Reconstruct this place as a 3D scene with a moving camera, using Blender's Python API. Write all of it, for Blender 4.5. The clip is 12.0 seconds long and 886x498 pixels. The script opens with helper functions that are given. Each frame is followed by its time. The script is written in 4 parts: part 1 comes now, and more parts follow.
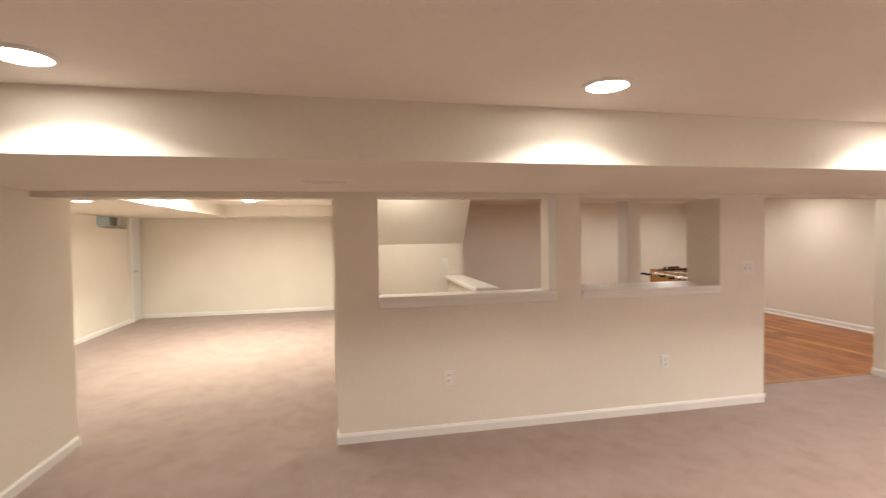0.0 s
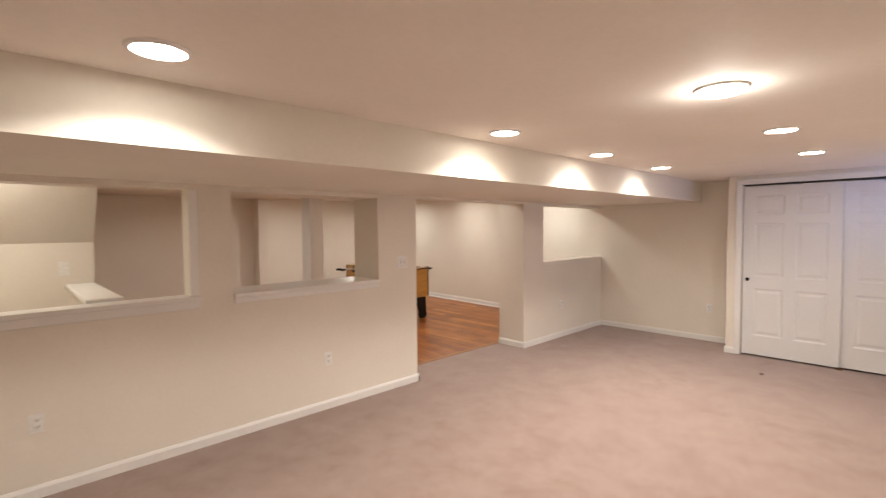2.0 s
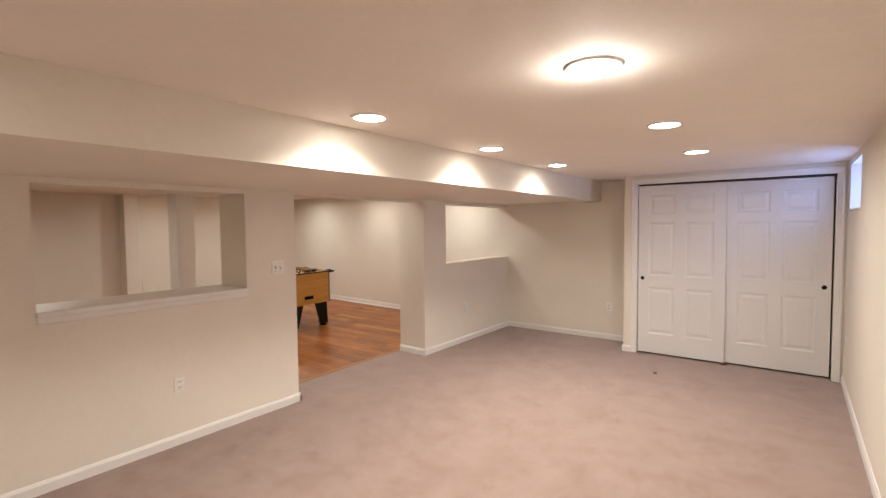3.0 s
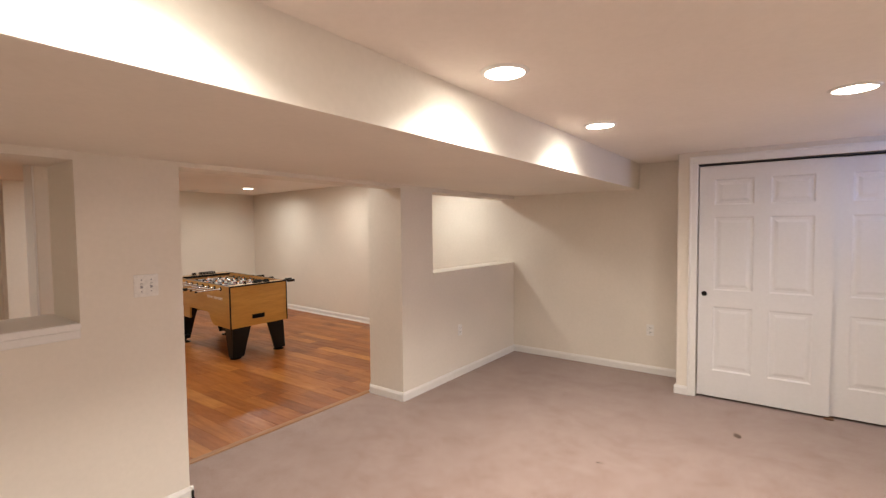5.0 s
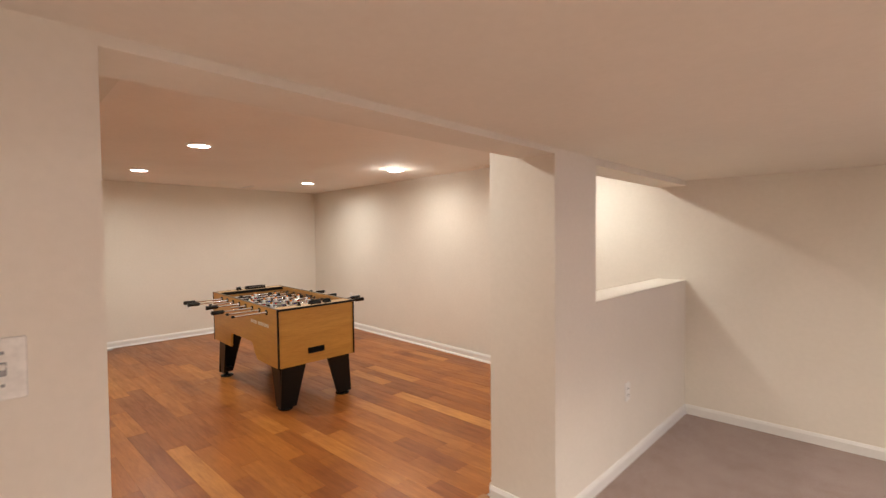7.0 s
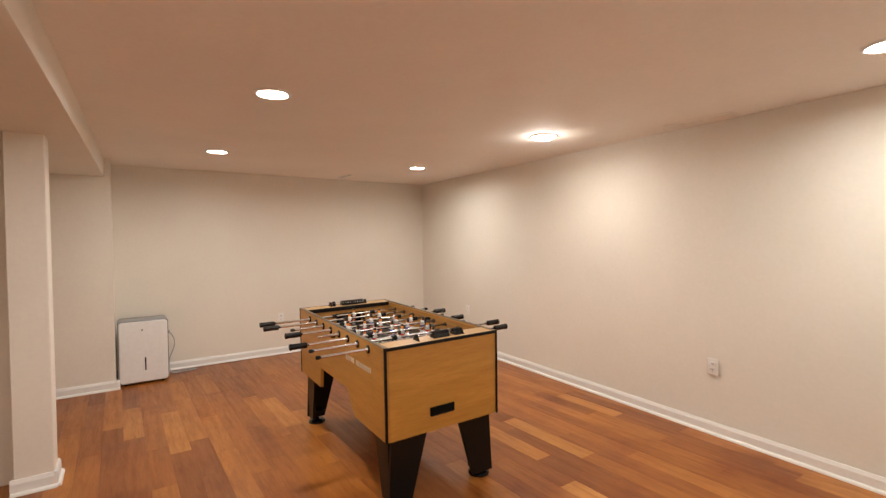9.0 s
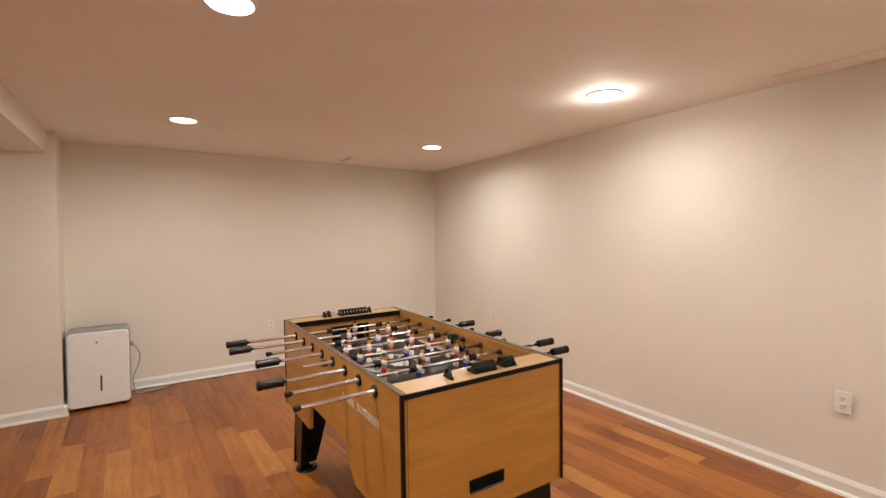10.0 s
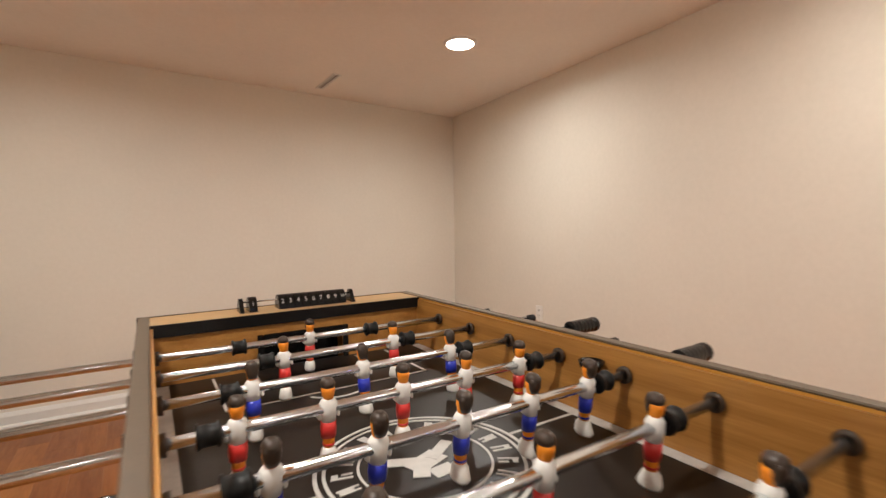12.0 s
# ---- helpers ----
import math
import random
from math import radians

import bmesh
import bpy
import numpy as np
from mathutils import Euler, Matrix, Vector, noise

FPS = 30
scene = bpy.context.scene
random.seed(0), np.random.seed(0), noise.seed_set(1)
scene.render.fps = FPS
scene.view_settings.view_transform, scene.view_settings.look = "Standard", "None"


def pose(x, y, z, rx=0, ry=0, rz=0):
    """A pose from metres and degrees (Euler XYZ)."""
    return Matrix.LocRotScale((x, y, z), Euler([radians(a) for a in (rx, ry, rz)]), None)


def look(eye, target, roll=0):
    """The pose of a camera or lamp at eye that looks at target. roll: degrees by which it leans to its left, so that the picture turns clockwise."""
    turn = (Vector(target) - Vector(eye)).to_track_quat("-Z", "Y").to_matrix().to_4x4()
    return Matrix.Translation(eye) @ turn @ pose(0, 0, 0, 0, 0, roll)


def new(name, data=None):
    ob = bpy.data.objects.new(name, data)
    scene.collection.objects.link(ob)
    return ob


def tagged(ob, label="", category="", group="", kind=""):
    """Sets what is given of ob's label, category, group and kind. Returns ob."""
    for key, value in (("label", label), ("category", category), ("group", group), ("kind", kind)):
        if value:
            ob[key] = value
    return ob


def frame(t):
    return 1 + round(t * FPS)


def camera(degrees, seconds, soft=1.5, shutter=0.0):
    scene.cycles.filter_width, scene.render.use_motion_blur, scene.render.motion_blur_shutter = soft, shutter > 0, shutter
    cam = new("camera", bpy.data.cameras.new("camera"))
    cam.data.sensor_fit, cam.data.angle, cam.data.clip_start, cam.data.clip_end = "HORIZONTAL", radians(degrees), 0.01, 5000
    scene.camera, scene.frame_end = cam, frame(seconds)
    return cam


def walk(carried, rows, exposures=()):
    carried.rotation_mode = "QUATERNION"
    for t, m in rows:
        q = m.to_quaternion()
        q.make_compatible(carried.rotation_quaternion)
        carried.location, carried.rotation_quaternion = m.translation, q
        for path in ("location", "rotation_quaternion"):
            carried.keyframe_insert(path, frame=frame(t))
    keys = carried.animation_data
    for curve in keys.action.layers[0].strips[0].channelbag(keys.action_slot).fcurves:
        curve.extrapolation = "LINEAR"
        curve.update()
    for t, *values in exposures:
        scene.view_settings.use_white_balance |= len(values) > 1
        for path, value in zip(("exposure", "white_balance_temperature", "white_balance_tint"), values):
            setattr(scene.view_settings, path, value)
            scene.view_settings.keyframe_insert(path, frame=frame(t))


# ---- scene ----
cam = camera(87.2, 12.0, 1.3, 0.4)
PATH = [
    (0, (0.192, 0.022, 1.559), (0.588, 1.982, 1.498), -0.8),
    (0.5, (0.268, 0.027, 1.568), (0.954, 1.905, 1.496), -0.7),
    (1, (0.45, 0.021, 1.574), (1.428, 1.763, 1.488), -0.6),
    (1.5, (0.629, 0.013, 1.572), (1.83, 1.611, 1.481), -0.5),
    (2, (0.806, -0.02, 1.561), (2.19, 1.421, 1.47), -0.5),
    (2.5, (1.052, -0.002, 1.562), (2.577, 1.289, 1.468), -0.5),
    (3, (1.349, 0.007, 1.569), (2.944, 1.211, 1.47), -0.6),
    (3.5, (1.689, 0.072, 1.571), (3.294, 1.26, 1.469), -0.6),
    (5.5, (2.948, 1.245, 1.492), (4.55, 2.438, 1.409), -0.5),
    (6, (3.203, 1.603, 1.486), (4.776, 2.836, 1.409), -0.6),
    (6.5, (3.442, 2.001, 1.494), (4.955, 3.306, 1.417), -0.5),
    (7, (3.649, 2.387, 1.466), (5.097, 3.765, 1.406), -0.5),
    (7.5, (3.835, 2.772, 1.439), (5.196, 4.236, 1.385), -0.5),
    (9.5, (4.539, 4.265, 1.41), (5.663, 5.919, 1.363), -0.7),
    (10, (4.729, 4.68, 1.374), (5.861, 6.328, 1.322), -0.6),
    (10.5, (4.925, 5.114, 1.314), (6.062, 6.759, 1.262), -0.7),
    (11, (5.161, 5.519, 1.246), (6.291, 7.169, 1.197), -0.8),
    (11.5, (5.323, 5.845, 1.166), (6.457, 7.491, 1.115), -0.7),
    (12, (5.486, 6.136, 1.078), (6.611, 7.788, 1.027), -0.8),
]
walk(cam, [(t, look(eye, target, roll)) for t, eye, target, roll in PATH],
     [(0, 0.02), (1.5, -0.02), (3.0, -0.08), (5.5, -0.03), (6.5, 0.08), (7.5, 0.18), (9.5, 0.20), (10.5, 0.16), (11, 0.10), (12, 0.11)])

# ---- world and lights ----
world = bpy.data.worlds.new("sky")
scene.world = world
world.use_nodes = True
wn = world.node_tree.nodes
sky = wn.new("ShaderNodeTexSky")
sky.sky_type, sky.sun_disc = "NISHITA", False
sky.sun_elevation, sky.sun_rotation = radians(25), radians(200)
wn["Background"].inputs[1].default_value = 0.05
world.node_tree.links.new(sky.outputs[0], wn["Background"].inputs[0])

WARM = (1.0, 0.918, 0.83)
CAN_WATTS, DOME_WATTS = 20.0, 12.0
CEIL, CEIL_HOBBY, SOFFIT = 2.146, 2.225, 1.885
CANS_MAIN = [(-0.81, 1.74), (1.21, 1.72), (3.095, 1.80), (4.37, 1.825), (5.62, 1.84), (4.31, 0.62), (5.58, 0.645)]
CANS_HOBBY = [(5.065, 6.50), (5.10, 8.45), (7.15, 8.37), (7.06, 4.42), (5.0, 4.42)]
# Two wash the soffit face; the third is added, unseen, to brighten the carpet.
CANS_LEFT_AND_FILL = [(-1.83, 7.0), (-1.83, 6.0), (-0.7, 7.0)]
# Unseen fill lamp, added to brighten the walls behind the interior windows.
CAN_STAIR_FILL = (2.55, 5.9, 2.05)
CAN_SOFFIT = (-2.43, 5.34, 1.955)
# Out of view above the header; set to light the nook wall and slope top.
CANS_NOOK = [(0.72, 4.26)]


def lamp(name, x, y, z, watts, size, spread=165, tint=WARM):
    data = bpy.data.lights.new(name, "AREA")
    data.shape, data.size, data.energy, data.color, data.spread = "DISK", size, watts, tint, radians(spread)
    ob = new(name, data)
    ob.matrix_world = pose(x, y, z)
    return ob


def bulb(name, x, y, z, watts, radius):
    data = bpy.data.lights.new(name, "POINT")
    data.shadow_soft_size, data.energy, data.color = radius, watts, WARM
    ob = new(name, data)
    ob.matrix_world = pose(x, y, z)
    return ob


for x, y in CANS_MAIN:
    lamp("can_light_lamp", x, y, CEIL - 0.012, CAN_WATTS * (0.68 if y > 1 else 0.62), 0.13, 136 if y > 1 else 168)
for x, y in CANS_HOBBY:
    lamp("can_light_lamp", x, y, CEIL_HOBBY - 0.012, CAN_WATTS * (0.56 if y > 8 and x > 6 else 0.54 if y > 8 else 0.86 if y > 5 else 0.56 if x > 6 else 0.40), 0.13, 168, (1.0, 0.972, 0.905))
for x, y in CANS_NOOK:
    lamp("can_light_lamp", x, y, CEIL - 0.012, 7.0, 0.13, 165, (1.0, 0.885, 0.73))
for x, y in CANS_LEFT_AND_FILL:
    lamp("can_light_lamp", x, y, CEIL - 0.012, CAN_WATTS * 1.85, 0.13, 168, (1.0, 0.995, 0.83))
lamp("can_light_lamp", CAN_SOFFIT[0], CAN_SOFFIT[1], CAN_SOFFIT[2] - 0.012, CAN_WATTS * 0.35, 0.13, 165, (1.0, 1.0, 0.83))
# Added fill, drawn as one more recessed can.
lamp("can_light_lamp", CAN_STAIR_FILL[0], CAN_STAIR_FILL[1], CAN_STAIR_FILL[2] - 0.012, CAN_WATTS * 0.3, 0.13, 165)
for x, y, z in ((3.062, 0.605, CEIL), (7.145, 6.46, CEIL_HOBBY), (-1.31, 7.78, CEIL)):
    lamp("dome_light_lamp", x, y, z - 0.045, DOME_WATTS * (2.2 if x < 0 else 0.72 if y > 5 else 0.72), 0.17, 170)
    bulb("dome_light_glow", x, y, z - 0.08, 3.3 if y > 5 else 4.2, 0.04)
window_light = lamp("window_light", 6.62, -0.66, 1.9, 9.0, 0.6)
window_light.data.color = (0.30, 0.46, 1.0)
window_light.matrix_world = look((6.62, -0.66, 1.92), (6.62, 0.6, 1.7))


# ---- materials ----
def material(name):
    m = bpy.data.materials.new(name)
    m.use_nodes = True
    return m, m.node_tree.nodes, m.node_tree.links, m.node_tree.nodes["Principled BSDF"]


def coords(nodes, links, scale=(1, 1, 1), space="Object"):
    tc, mp = nodes.new("ShaderNodeTexCoord"), nodes.new("ShaderNodeMapping")
    mp.inputs["Scale"].default_value = scale
    links.new(tc.outputs[space], mp.inputs[0])
    return mp.outputs[0]


def noise_tex(nodes, links, vec, scale, detail=3.0, rough=0.55):
    n = nodes.new("ShaderNodeTexNoise")
    n.inputs["Scale"].default_value, n.inputs["Detail"].default_value, n.inputs["Roughness"].default_value = scale, detail, rough
    links.new(vec, n.inputs["Vector"])
    return n.outputs["Fac"]


def ramp(nodes, links, fac, stops):
    r = nodes.new("ShaderNodeValToRGB")
    while len(r.color_ramp.elements) < len(stops):
        r.color_ramp.elements.new(0.5)
    for el, (pos, col) in zip(r.color_ramp.elements, stops):
        el.position, el.color = pos, (*col, 1)
    links.new(fac, r.inputs[0])
    return r.outputs[0]


def mix(nodes, links, fac, a, b, mode="MIX"):
    m = nodes.new("ShaderNodeMix")
    m.data_type, m.blend_type = "RGBA", mode
    for value, socket in ((fac, m.inputs[0]), (a, m.inputs[6]), (b, m.inputs[7])):
        if isinstance(value, (int, float)):
            socket.default_value = value
        elif isinstance(value, tuple):
            socket.default_value = (*value, 1)
        else:
            links.new(value, socket)
    return m.outputs[2]


def bump(nodes, links, height, strength, distance, bsdf):
    b = nodes.new("ShaderNodeBump")
    b.inputs["Strength"].default_value, b.inputs["Distance"].default_value = strength, distance
    links.new(height, b.inputs["Height"])
    links.new(b.outputs[0], bsdf.inputs["Normal"])


def shade(c, k):
    return tuple(min(1.0, v * k) for v in c)


def paint(name, col, rough=0.6, grain=220.0, relief=0.12, spread=0.05):
    m, n, l, b = material(name)
    vec = coords(n, l)
    big, small = noise_tex(n, l, vec, 1.1), noise_tex(n, l, vec, 38.0, 2.0)
    base = ramp(n, l, big, [(0.25, shade(col, 1 - spread)), (0.75, shade(col, 1 + spread * 0.6))])
    fleck = ramp(n, l, small, [(0.3, (0.97, 0.97, 0.965)), (0.7, (1, 1, 1))])
    l.new(mix(n, l, 1.0, base, fleck, "MULTIPLY"), b.inputs["Base Color"])
    b.inputs["Roughness"].default_value = rough
    bump(n, l, noise_tex(n, l, vec, grain, 2.0), relief, 0.002, b)
    return m


def plain(name, col, rough=0.5, metal=0.0, grain=60.0, relief=0.05, spread=0.08, gloss=0.5):
    m, n, l, b = material(name)
    vec = coords(n, l)
    f = noise_tex(n, l, vec, grain, 3.0)
    l.new(ramp(n, l, f, [(0.3, shade(col, 1 - spread)), (0.7, shade(col, 1 + spread))]), b.inputs["Base Color"])
    b.inputs["Roughness"].default_value, b.inputs["Metallic"].default_value = rough, metal
    b.inputs["Specular IOR Level"].default_value = gloss
    bump(n, l, noise_tex(n, l, vec, grain * 4, 2.0), relief, 0.001, b)
    return m


def glow(name, col, strength):
    m, n, l, b = material(name)
    b.inputs["Base Color"].default_value = (0.8, 0.8, 0.78, 1)
    b.inputs["Emission Color"].default_value = (*col, 1)
    b.inputs["Emission Strength"].default_value = strength
    return m


def carpet_material():
    m, n, l, b = material("carpet")
    vec = coords(n, l)
    pile = noise_tex(n, l, vec, 330.0, 2.0, 0.7)
    tuft = noise_tex(n, l, vec, 60.0, 4.0, 0.7)
    tread = noise_tex(n, l, coords(n, l, (1.0, 0.85, 1.0)), 4.2, 7.0, 0.72)
    base = ramp(n, l, pile, [(0.3, (0.275, 0.192, 0.165)), (0.7, (0.41, 0.306, 0.266))])
    mid = ramp(n, l, tuft, [(0.3, (0.88, 0.87, 0.86)), (0.7, (1, 1, 1))])
    worn = ramp(n, l, tread, [(0.36, (0.84, 0.78, 0.76)), (0.46, (0.94, 0.91, 0.90)), (0.53, (0.98, 0.97, 0.97)), (0.60, (1.03, 1.03, 1.03))])
    l.new(mix(n, l, 1.0, mix(n, l, 1.0, base, mid, "MULTIPLY"), worn, "MULTIPLY"), b.inputs["Base Color"])
    b.inputs["Roughness"].default_value = 0.95
    b.inputs["Sheen Weight"].default_value = 0.25
    bump(n, l, mix(n, l, 0.5, pile, tuft), 0.7, 0.006, b)
    return m


def plank_material():
    m, n, l, b = material("plank_wood")
    info = n.new("ShaderNodeObjectInfo")
    tc, add = n.new("ShaderNodeTexCoord"), n.new("ShaderNodeVectorMath")
    mul = n.new("ShaderNodeVectorMath")
    mul.operation = "MULTIPLY"
    mul.inputs[1].default_value = (9.0, 0.9, 3.0)
    cmb = n.new("ShaderNodeCombineXYZ")
    scl = n.new("ShaderNodeMath")
    scl.operation = "MULTIPLY"
    scl.inputs[1].default_value = 57.0
    l.new(info.outputs["Random"], scl.inputs[0])
    for k in range(3):
        l.new(scl.outputs[0], cmb.inputs[k])
    l.new(tc.outputs["Object"], mul.inputs[0])
    l.new(mul.outputs[0], add.inputs[0])
    l.new(cmb.outputs[0], add.inputs[1])
    grain = noise_tex(n, l, add.outputs[0], 3.0, 6.0, 0.65)
    fine = noise_tex(n, l, add.outputs[0], 14.0, 3.0, 0.6)
    tone = ramp(n, l, info.outputs["Random"], [(0.0, (0.235, 0.072, 0.012)), (0.28, (0.30, 0.098, 0.016)), (0.60, (0.345, 0.121, 0.020)), (0.84, (0.40, 0.152, 0.029)), (1.0, (0.51, 0.232, 0.056))])
    veins = ramp(n, l, grain, [(0.28, (0.74, 0.66, 0.60)), (0.5, (0.96, 0.94, 0.93)), (0.74, (1.14, 1.13, 1.10))])
    pores = ramp(n, l, fine, [(0.35, (0.86, 0.83, 0.8)), (0.6, (1, 1, 1))])
    geo = n.new("ShaderNodeNewGeometry")
    patch = noise_tex(n, l, geo.outputs["Position"], 1.7, 4.0, 0.6)
    aged = ramp(n, l, patch, [(0.32, (0.74, 0.60, 0.52)), (0.46, (0.96, 0.92, 0.89)), (0.62, (1.07, 1.07, 1.05))])
    wood = mix(n, l, 1.0, mix(n, l, 1.0, tone, veins, "MULTIPLY"), pores, "MULTIPLY")
    l.new(mix(n, l, 1.0, wood, aged, "MULTIPLY"), b.inputs["Base Color"])
    b.inputs["Roughness"].default_value = 0.33
    rr = ramp(n, l, grain, [(0.3, (0.42, 0.42, 0.42)), (0.7, (0.28, 0.28, 0.28))])
    l.new(rr, b.inputs["Roughness"])
    b.inputs["Specular IOR Level"].default_value = 0.4
    bump(n, l, grain, 0.08, 0.002, b)
    return m


def veneer(name, dark, light, stretch=(1.5, 1.5, 16.0), rough=0.38):
    m, n, l, b = material(name)
    vec = coords(n, l, stretch)
    warp = noise_tex(n, l, vec, 1.6, 5.0, 0.6)
    fine = noise_tex(n, l, coords(n, l, tuple(4 * v for v in stretch)), 4.0, 4.0, 0.6)
    base = ramp(n, l, warp, [(0.3, dark), (0.7, light)])
    pores = ramp(n, l, fine, [(0.3, (0.86, 0.83, 0.78)), (0.65, (1, 1, 1))])
    l.new(mix(n, l, 1.0, base, pores, "MULTIPLY"), b.inputs["Base Color"])
    b.inputs["Roughness"].default_value = rough
    bump(n, l, fine, 0.05, 0.001, b)
    return m


WALL = paint("wall_paint", (0.805, 0.75, 0.665), 0.78)
CEILING = paint("ceiling_paint", (0.90, 0.835, 0.765), 0.75, 160.0, 0.2)
TRIM = paint("trim_paint", (0.82, 0.80, 0.77), 0.38, 90.0, 0.05, 0.03)
DOOR = paint("door_paint", (0.73, 0.72, 0.715), 0.42, 120.0, 0.06, 0.03)
PLATE = plain("plate_plastic", (0.82, 0.80, 0.76), 0.35)
SLOT = plain("dark_slot", (0.05, 0.045, 0.04), 0.6)
CARPET = carpet_material()
PLANK = plank_material()
SUBFLOOR = plain("plank_joint", (0.13, 0.055, 0.018), 0.7)
LENS = glow("lamp_lens", (1.0, 0.925, 0.82), 50.0)
DOME = glow("dome_glass", (1.0, 0.93, 0.84), 20.0)
REFLECTOR = plain("lamp_reflector", (0.85, 0.84, 0.8), 0.3)
NICKEL = plain("satin_nickel", (0.6, 0.58, 0.55), 0.35, 1.0)
CHROME = plain("chrome_rod", (0.76, 0.80, 0.84), 0.2, 1.0, 40.0, 0.02, 0.05)
BLACK = plain("black_plastic", (0.006, 0.0055, 0.0055), 0.2, gloss=0.3)
RUBBER = plain("black_rubber", (0.008, 0.0075, 0.007), 0.45, gloss=0.25)
LAMINATE = plain("black_laminate", (0.007, 0.006, 0.0055), 0.3, 0.0, 30.0, gloss=0.22)
MAPLE = veneer("table_veneer", (0.43, 0.198, 0.037), (0.56, 0.283, 0.057), (0.7, 0.7, 6.0))
OAK = veneer("inner_oak", (0.30, 0.125, 0.026), (0.52, 0.255, 0.066), (9.0, 1.1, 22.0))
SHELF = veneer("shelf_veneer", (0.44, 0.265, 0.115), (0.55, 0.35, 0.165), (1.0, 8.0, 1.0))
FIELD = plain("playfield", (0.017, 0.013, 0.0105), 0.36, 0.0, 18.0, gloss=0.22)
LINE = plain("field_line", (0.50, 0.48, 0.45), 0.5)
SHIRT = plain("white_shirt", (0.78, 0.76, 0.72), 0.4)
SKIN = plain("orange_skin", (0.85, 0.27, 0.018), 0.4)
HAIR = plain("brown_hair", (0.042, 0.026, 0.017), 0.4)
REDP = plain("red_plastic", (0.62, 0.035, 0.03), 0.35)
BLUEP = plain("blue_plastic", (0.02, 0.035, 0.42), 0.35)
WHITEP = plain("white_plastic", (0.80, 0.79, 0.78), 0.32, 0.0, 25.0, 0.03, 0.03)
GREYP = plain("grey_plastic", (0.30, 0.30, 0.30), 0.4)
CORD = plain("grey_cord", (0.42, 0.41, 0.40), 0.5)
EDGE = plain("edge_band", (0.10, 0.07, 0.045), 0.36)
SLOTDARK = plain("black_recess", (0.004, 0.0035, 0.003), 0.7, gloss=0.1)
DIRT = plain("dark_stain", (0.12, 0.08, 0.06), 0.9)


# ---- mesh helpers ----
def finish(bm, mat):
    me = bpy.data.meshes.new("mesh")
    bmesh.ops.recalc_face_normals(bm, faces=bm.faces)
    bm.to_mesh(me)
    bm.free()
    for mt in (mat if isinstance(mat, (list, tuple)) else [mat]):
        me.materials.append(mt)
    return me


def add_box(bm, lo, hi, bevel=0.0, segments=1, mat=0):
    r = bmesh.ops.create_cube(bm, size=1.0)
    c = [(a + b) / 2 for a, b in zip(lo, hi)]
    s = [b - a for a, b in zip(lo, hi)]
    bmesh.ops.transform(bm, matrix=Matrix.Translation(c) @ Matrix.Diagonal((*s, 1)), verts=r["verts"])
    faces = {f for v in r["verts"] for f in v.link_faces}
    for f in faces:
        f.material_index = mat
    if bevel:
        edges = list({e for v in r["verts"] for e in v.link_edges})
        out = bmesh.ops.bevel(bm, geom=edges, offset=bevel, segments=segments, profile=0.5, affect="EDGES")
        for f in out["faces"]:
            f.material_index = mat
    return bm


def boxes(*items, bevel=0.0, segments=1):
    bm = bmesh.new()
    for lo, hi in items:
        add_box(bm, lo, hi, bevel, segments)
    return bm


def prism(points, z0, z1):
    """An upright prism over a plan polygon."""
    bm = bmesh.new()
    low = [bm.verts.new((x, y, z0)) for x, y in points]
    top = [bm.verts.new((x, y, z1)) for x, y in points]
    bm.faces.new(low)
    bm.faces.new(top)
    n = len(points)
    for i in range(n):
        bm.faces.new((low[i], low[(i + 1) % n], top[(i + 1) % n], top[i]))
    return bm


def extrude_profile(points, a, b, axis="x"):
    """A profile of (u, z) pairs drawn out from a to b; axis x: u is y, axis y: u is x."""
    bm = bmesh.new()
    at = (lambda u, z, w: (w, u, z)) if axis == "x" else (lambda u, z, w: (u, w, z))
    one = [bm.verts.new(at(u, z, a)) for u, z in points]
    two = [bm.verts.new(at(u, z, b)) for u, z in points]
    bm.faces.new(one)
    bm.faces.new(two)
    n = len(points)
    for i in range(n):
        bm.faces.new((one[i], one[(i + 1) % n], two[(i + 1) % n], two[i]))
    return bm


def lathe(bm, profile, m=None, steps=24, mat=0, smooth=True):
    """Turns (radius, height) pairs about z."""
    m = m or Matrix()
    rings = []
    for r, z in profile:
        if r < 1e-6:
            rings.append([bm.verts.new(m @ Vector((0, 0, z)))])
        else:
            rings.append([bm.verts.new(m @ Vector((r * math.cos(2 * math.pi * k / steps), r * math.sin(2 * math.pi * k / steps), z))) for k in range(steps)])
    for a, b in zip(rings, rings[1:]):
        for k in range(steps):
            q = [a[k % len(a)], a[(k + 1) % len(a)], b[(k + 1) % len(b)], b[k % len(b)]]
            q = list(dict.fromkeys(q))
            if len(q) > 2:
                f = bm.faces.new(q)
                f.material_index, f.smooth = mat, smooth
    return bm


